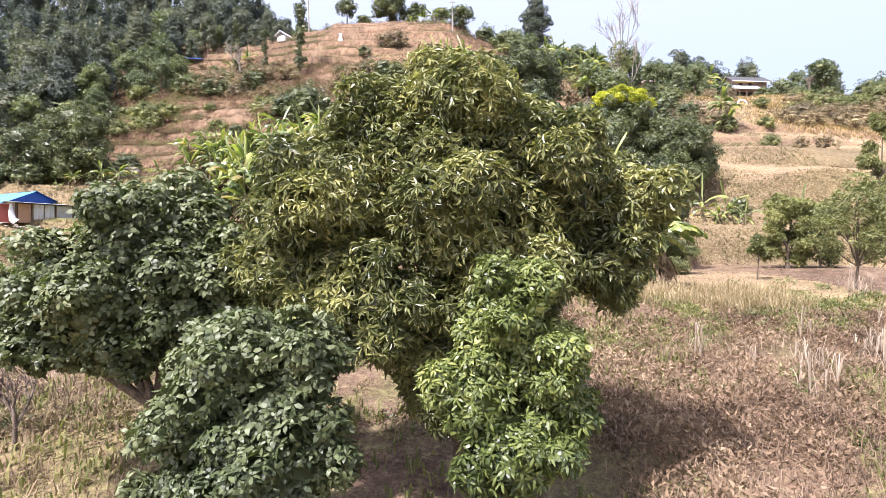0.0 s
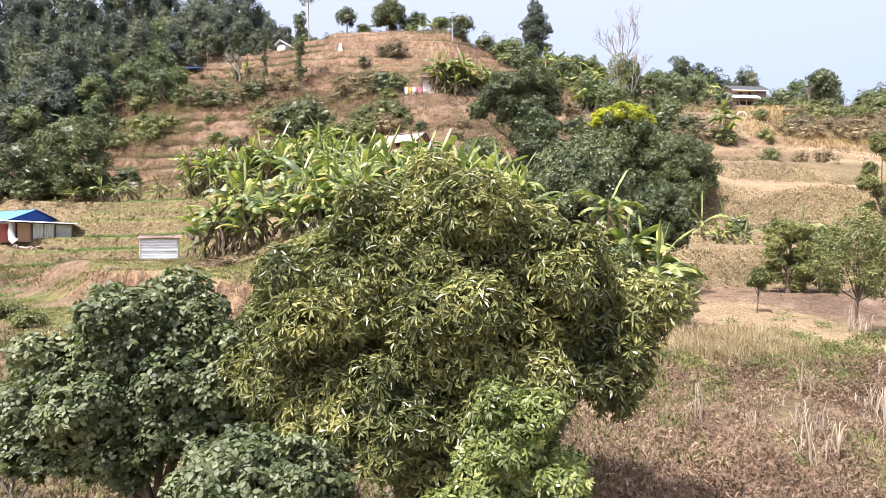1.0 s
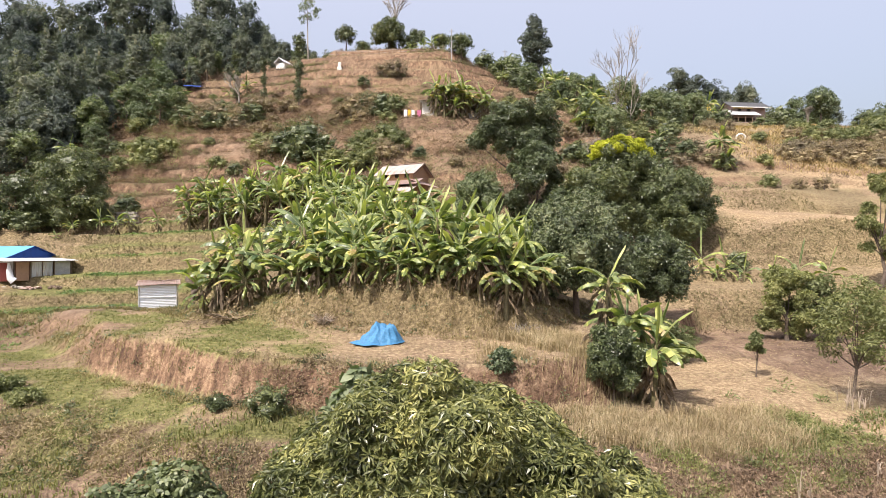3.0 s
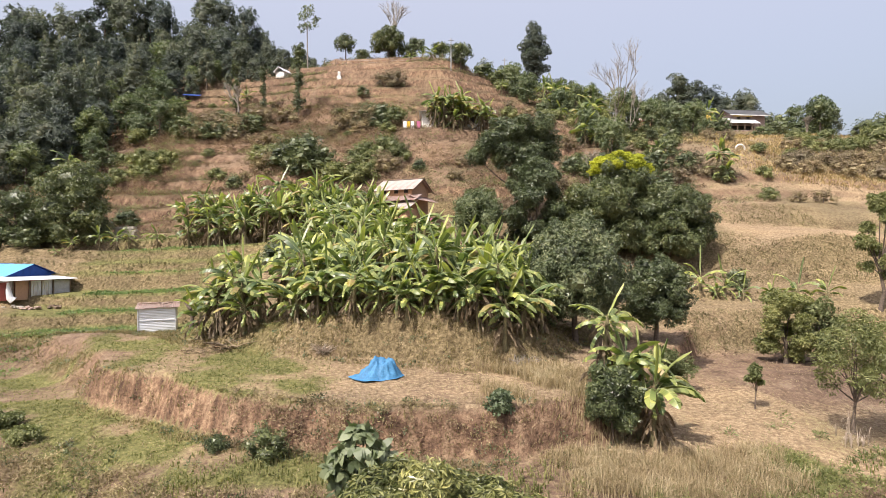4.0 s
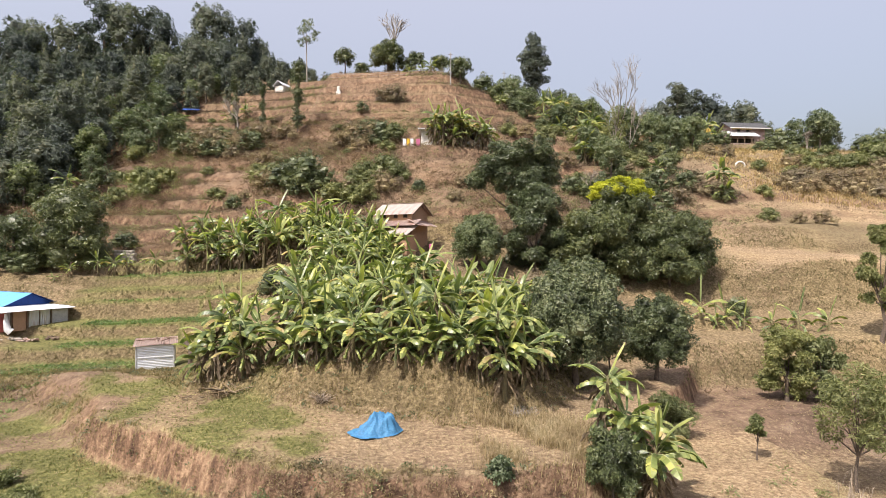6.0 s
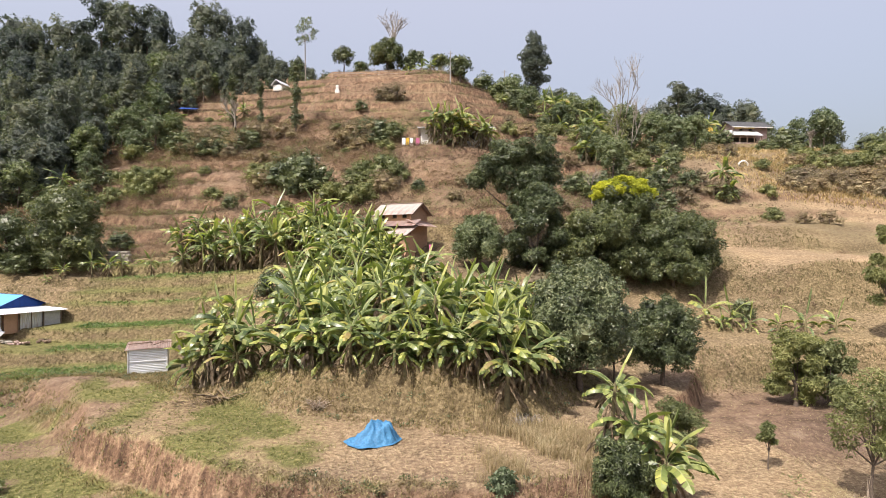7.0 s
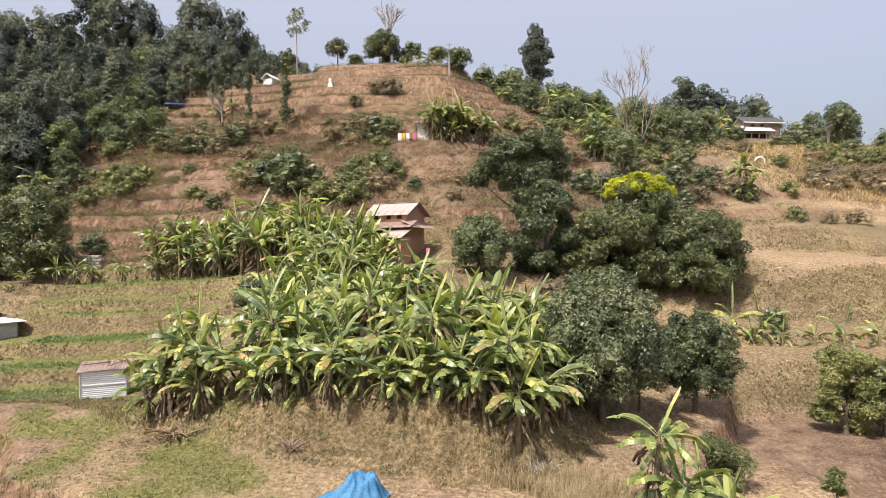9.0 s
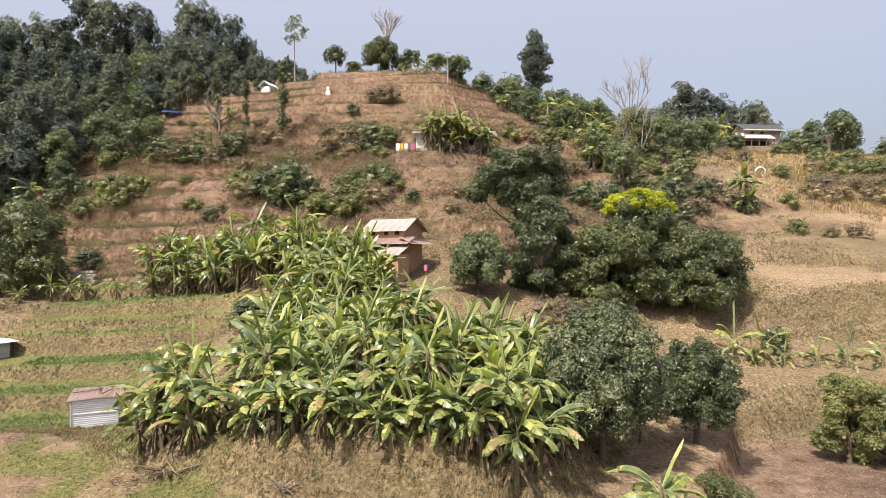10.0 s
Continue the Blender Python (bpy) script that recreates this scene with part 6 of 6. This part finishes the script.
x, y = tufts(*scatter(rs, 7000, 1, 26, 8, 29, near_slope), 7, .15)
blades(x, y, sized(x, .25, .7), sized(x, .01, .022), sized(x, .5, 1.7), rs, RED_GRASS, "rough_grass", "rough brown dry grass on the near slope", "grass")
x, y = tufts(*scatter(rs, 5000, -18, 1, 9, 22, near_slope), 6, .14)
blades(x, y, sized(x, .2, .6), sized(x, .014, .03), sized(x, .5, 1.7), rs, DRY_LEAF, "rough_grass", "rough brown grass on the near slope", "grass")
x, y = tufts(*scatter(rs, 7000, -20, 24, 9, 29, lambda x, y: .8 * sstep(24.5, 21, y - np.clip(x - 9, 0, 14) * .3) * sstep(.47, .6, fnoise(x / 3, y / 3, 83))), 6, .14)
blades(x, y, sized(x, .2, .6), sized(x, .03, .07), sized(x, .5, 1.5), rs, GRASS, "green_weeds", "green weeds among the dry grass", "weeds")


x, y = tufts(*scatter(rs, 9000, 40, 82, 84, 120, lambda x, y: (.25 + .6 * sstep(.42, .56, fnoise(x / 5, y / 5, 181))) * sstep(44, 52, x + (y - 84) * .2)), 4, .25)
blades(x, y, sized(x, .4, 1.1), sized(x, .07, .14), sized(x, .5, 1.5), rs, STRAW, "knoll_grass", "pale dry grass over the knoll", "grass")


def reeds():
    """Bleached dry stalks with long drooping leaves."""
    x, y = scatter(rs, 3800, 6, 26, 11, 29, lambda x, y: (sstep(13.5, 15, y) * sstep(19, 17.6, y - (x - 9) * .2) * sstep(7, 9, x) + .5 * sstep(17, 19, x) * sstep(28, 25, y)) * sstep(.46, .58, fnoise(x / 1.9, y / 1.9, 91)))
    pieces_v, pieces_f, n = [], [], 0
    for a, b in zip(x, y):
        z = on(a, b)
        tall = rs.uniform(.45, 1.2)
        for k in range(rs.integers(4, 8)):
            w, h = rs.uniform(0, 6.28), tall * rs.uniform(.6, 1.15)
            d, s = np.array([math.cos(w), math.sin(w), 0]), np.array([-math.sin(w), math.cos(w), 0])
            reach, arc = rs.uniform(.15, .6), rs.uniform(2.2, 3.0)
            for i in range(5):
                t = i / 4
                p = np.array([a, b, z]) + d * reach * t ** 1.5 + np.array([0, 0, h * (math.sin(t * arc) if k or tall < 1.0 else t * 1.05)])
                wd = .017 * (1 - .75 * t)
                pieces_v += [p - s * wd, p + s * wd]
                if i:
                    q = n + 2 * i
                    pieces_f.append((q - 2, q - 1, q + 1, q))
            n += 10
    tagged(new("dry_reeds", mesh_from("dry_reeds", np.array(pieces_v), np.array(pieces_f), (PALE_STRAW,))), "bleached dry reeds with drooping leaves", "reeds", kind="stuff")


reeds()


def scrub(name, label, x, y, lo, hi, per, leaf_size, mat):
    """Low uneven clumps of twiggy growth, as one object."""
    n = len(x)
    size = rs.uniform(lo, hi, n)
    z = ground(x, y)
    k = n * per
    d = rs.normal(size=(k, 3))
    d[:, 2] = np.abs(d[:, 2])
    d /= np.linalg.norm(d, axis=1, keepdims=True)
    s = np.repeat(size, per)
    p = np.stack([np.repeat(x, per), np.repeat(y, per), np.repeat(z, per)], -1) + d * (s * rs.uniform(.35, 1, k))[:, None] * np.array([1, 1, .75])
    ln = leaf_size * rs.uniform(.6, 1.3, k) * (.6 + .4 * s / hi)
    v, f = leaves(p, d + rs.normal(0, .6, (k, 3)), d + rs.normal(0, .4, (k, 3)), ln * 1.2, ln * rs.uniform(.35, .65, k), "far")
    tagged(new(name, mesh_from(name, v, f, (mat,))), label, "scrub", kind="stuff")


def on_slope(x, y):
    wood = sstep(0, 4, y - np.interp(x, [p[0] for p in WOOD_EDGE], [p[1] for p in WOOD_EDGE])) * sstep(-33, -36, x)
    return sstep(66, 72, y - np.clip(x - 24, 0, 40) * .3) * (1 - .8 * wood) * (.3 + .7 * sstep(.4, .56, fnoise(x / 8, y / 6, 101))) * (1 - .6 * sstep(104, 108, y) * sstep(-26, -22, x) * sstep(4, 0, x)) * (1 - .75 * sstep(32, 38, x))


x, y = scatter(rs, 40000, -75, 80, 66, 124, on_slope)
scrub("dry_scrub", "reddish-brown dry scrub over the terraced slope", x, y, .25, 1.0, 19, .23, DRY_LEAF)
x, y = scatter(rs, 22000, -75, 80, 66, 124, lambda x, y: on_slope(x, y) * sstep(.42, .56, fnoise(x / 9, y / 6, 111)))
scrub("green_scrub", "green undergrowth over the terraced slope", x, y, .35, 1.3, 34, .2, LIGHT_LEAF)
def thicket(x, y):
    wood = sstep(0, 4, y - np.interp(x, [p[0] for p in WOOD_EDGE], [p[1] for p in WOOD_EDGE])) * sstep(-33, -36, x)
    band = sstep(.45, .6, fnoise(x / 11, y / 4.5, 161))
    return (.1 + .9 * band) * sstep(73, 77, y) * sstep(106, 101, y) * sstep(12, 6, x) * (1 - wood) * (1 - sstep(-9, -6, x) * sstep(83, 86, y) * sstep(96, 94, y))


x, y = scatter(rs, 5200, -66, 12, 72, 108, thicket)
scrub("brown_thicket", "tangled russet-brown thicket along the terraces", x, y, .5, 1.5, 80, .24, BRAMBLE)
x, y = scatter(rs, 2600, -66, 12, 72, 108, lambda x, y: thicket(x, y) * sstep(.48, .6, fnoise(x / 5, y / 4, 171)))
scrub("olive_thicket", "olive-green thicket along the terraces", x, y, .5, 1.4, 80, .24, LIGHT_LEAF)
x, y = scatter(rs, 2400, -40, 12, 21, 46, near_bank)
scrub("bank_weeds", "small weeds rooted in the cut banks", x, y, .12, .4, 20, .14, GREY_LEAF)
x, y = scatter(rs, 1500, -50, 50, 40, 70, lambda x, y: .5 * sstep(.48, .62, fnoise(x / 4, y / 4, 121)) * (1 - sstep(-22, -24, x) * sstep(41, 43, y) * sstep(68, 62, y)))
scrub("terrace_weeds", "brown weeds along the terraces", x, y, .15, .55, 20, .2, DRY_LEAF)

x, y = scatter(rs, 260, 8, 27, 14, 33, lambda x, y: .6 * sstep(.48, .58, fnoise(x / 2, y / 2, 131)) * sstep(27, 24, y - np.clip(x - 9, 0, 14) * .5))
scrub("leafy_weeds", "light green leafy weeds among the dry reeds", x, y, .25, .6, 40, .17, LIGHT_LEAF)
x, y = scatter(rs, 6800, 2.5, 28, 9, 30, lambda x, y: (.25 + .6 * sstep(.4, .55, fnoise(x / 2.5, y / 2.5, 141))) * sstep(20.6, 19.2, y - np.clip(x - 9, 0, 14) * .3))
scrub("dead_brambles", "tangled dusky brown dead brambles", x, y, .22, .7, 60, .13, BRAMBLE)
x, y = scatter(rs, 2600, 5, 18, 17, 27, lambda x, y: .95 * sstep(17.2, 18.2, y - np.clip(x - 9, 0, 14) * .3) * sstep(22, 20.6, y - np.clip(x - 9, 0, 14) * .3) * sstep(.38, .52, fnoise(x / 1.6, y / 1.6, 151)) + .8 * sstep(1.9, .8, np.hypot(x - 14.8, (y - 23.4) * .8)))
scrub("bank_herbs", "green herbs on the bank below the tall straw", x, y, .15, .45, 40, .12, LIGHT_LEAF)
def scarp(x, y):
    return sstep(.12, .3, np.abs(ground(x, y + .6) - ground(x, y - .6)) / 1.2) * sstep(27, 25, y) * (.35 + .65 * sstep(.4, .56, fnoise(x / 2.2, y / 2.2, 191)))


x, y = scatter(rs, 7000, -28, 3, 12, 28, scarp)
scrub("scarp_brush", "dull brown brush on the scarps below the field", x, y, .15, .5, 46, .12, SCRUB_LEAF)
x, y = scatter(rs, 3600, -28, 3, 12, 28, lambda x, y: scarp(x, y) * sstep(.46, .58, fnoise(x / 1.8, y / 1.8, 201)))
scrub("scarp_herbs", "green herbs on the scarps below the field", x, y, .15, .55, 46, .13, DARK_LEAF)
# beds of low green crops on the left terraces
xs_, ys_ = [], []
for x0, x1, y0, y1, rows in ((-33.5, -22.8, 43.3, 46.2, 6), (-33, -23.5, 48.8, 50.4, 4), (-33.5, -21, 53.4, 55.6, 6), (-36, -22, 66.6, 68.4, 5), (-34, -21.5, 57.7, 58.5, 2), (-35, -22, 62.3, 64.4, 3), (-34.5, -29.5, 38.6, 41.8, 4)):
    for k in range(rows):
        n = int((x1 - x0) / .3)
        xr = np.linspace(x0, x1, n) + rs.normal(0, .08, n)
        keep = rs.random(n) > (.12 if y0 < 57 else .5)
        xs_.append(xr[keep])
        ys_.append((y0 + (y1 - y0) * k / max(1, rows - 1) + .006 * (xr + 28) ** 2 + rs.normal(0, .08, n))[keep])
scrub("crop_rows", "rows of low leafy green vegetables in terraced beds", np.concatenate(xs_), np.concatenate(ys_), .14, .28, 24, .17,
      leaf_material("crop_leaf", [(.05, .09, .03), (.11, .17, .055), (.18, .25, .085), (.28, .34, .14)], .6, .3))
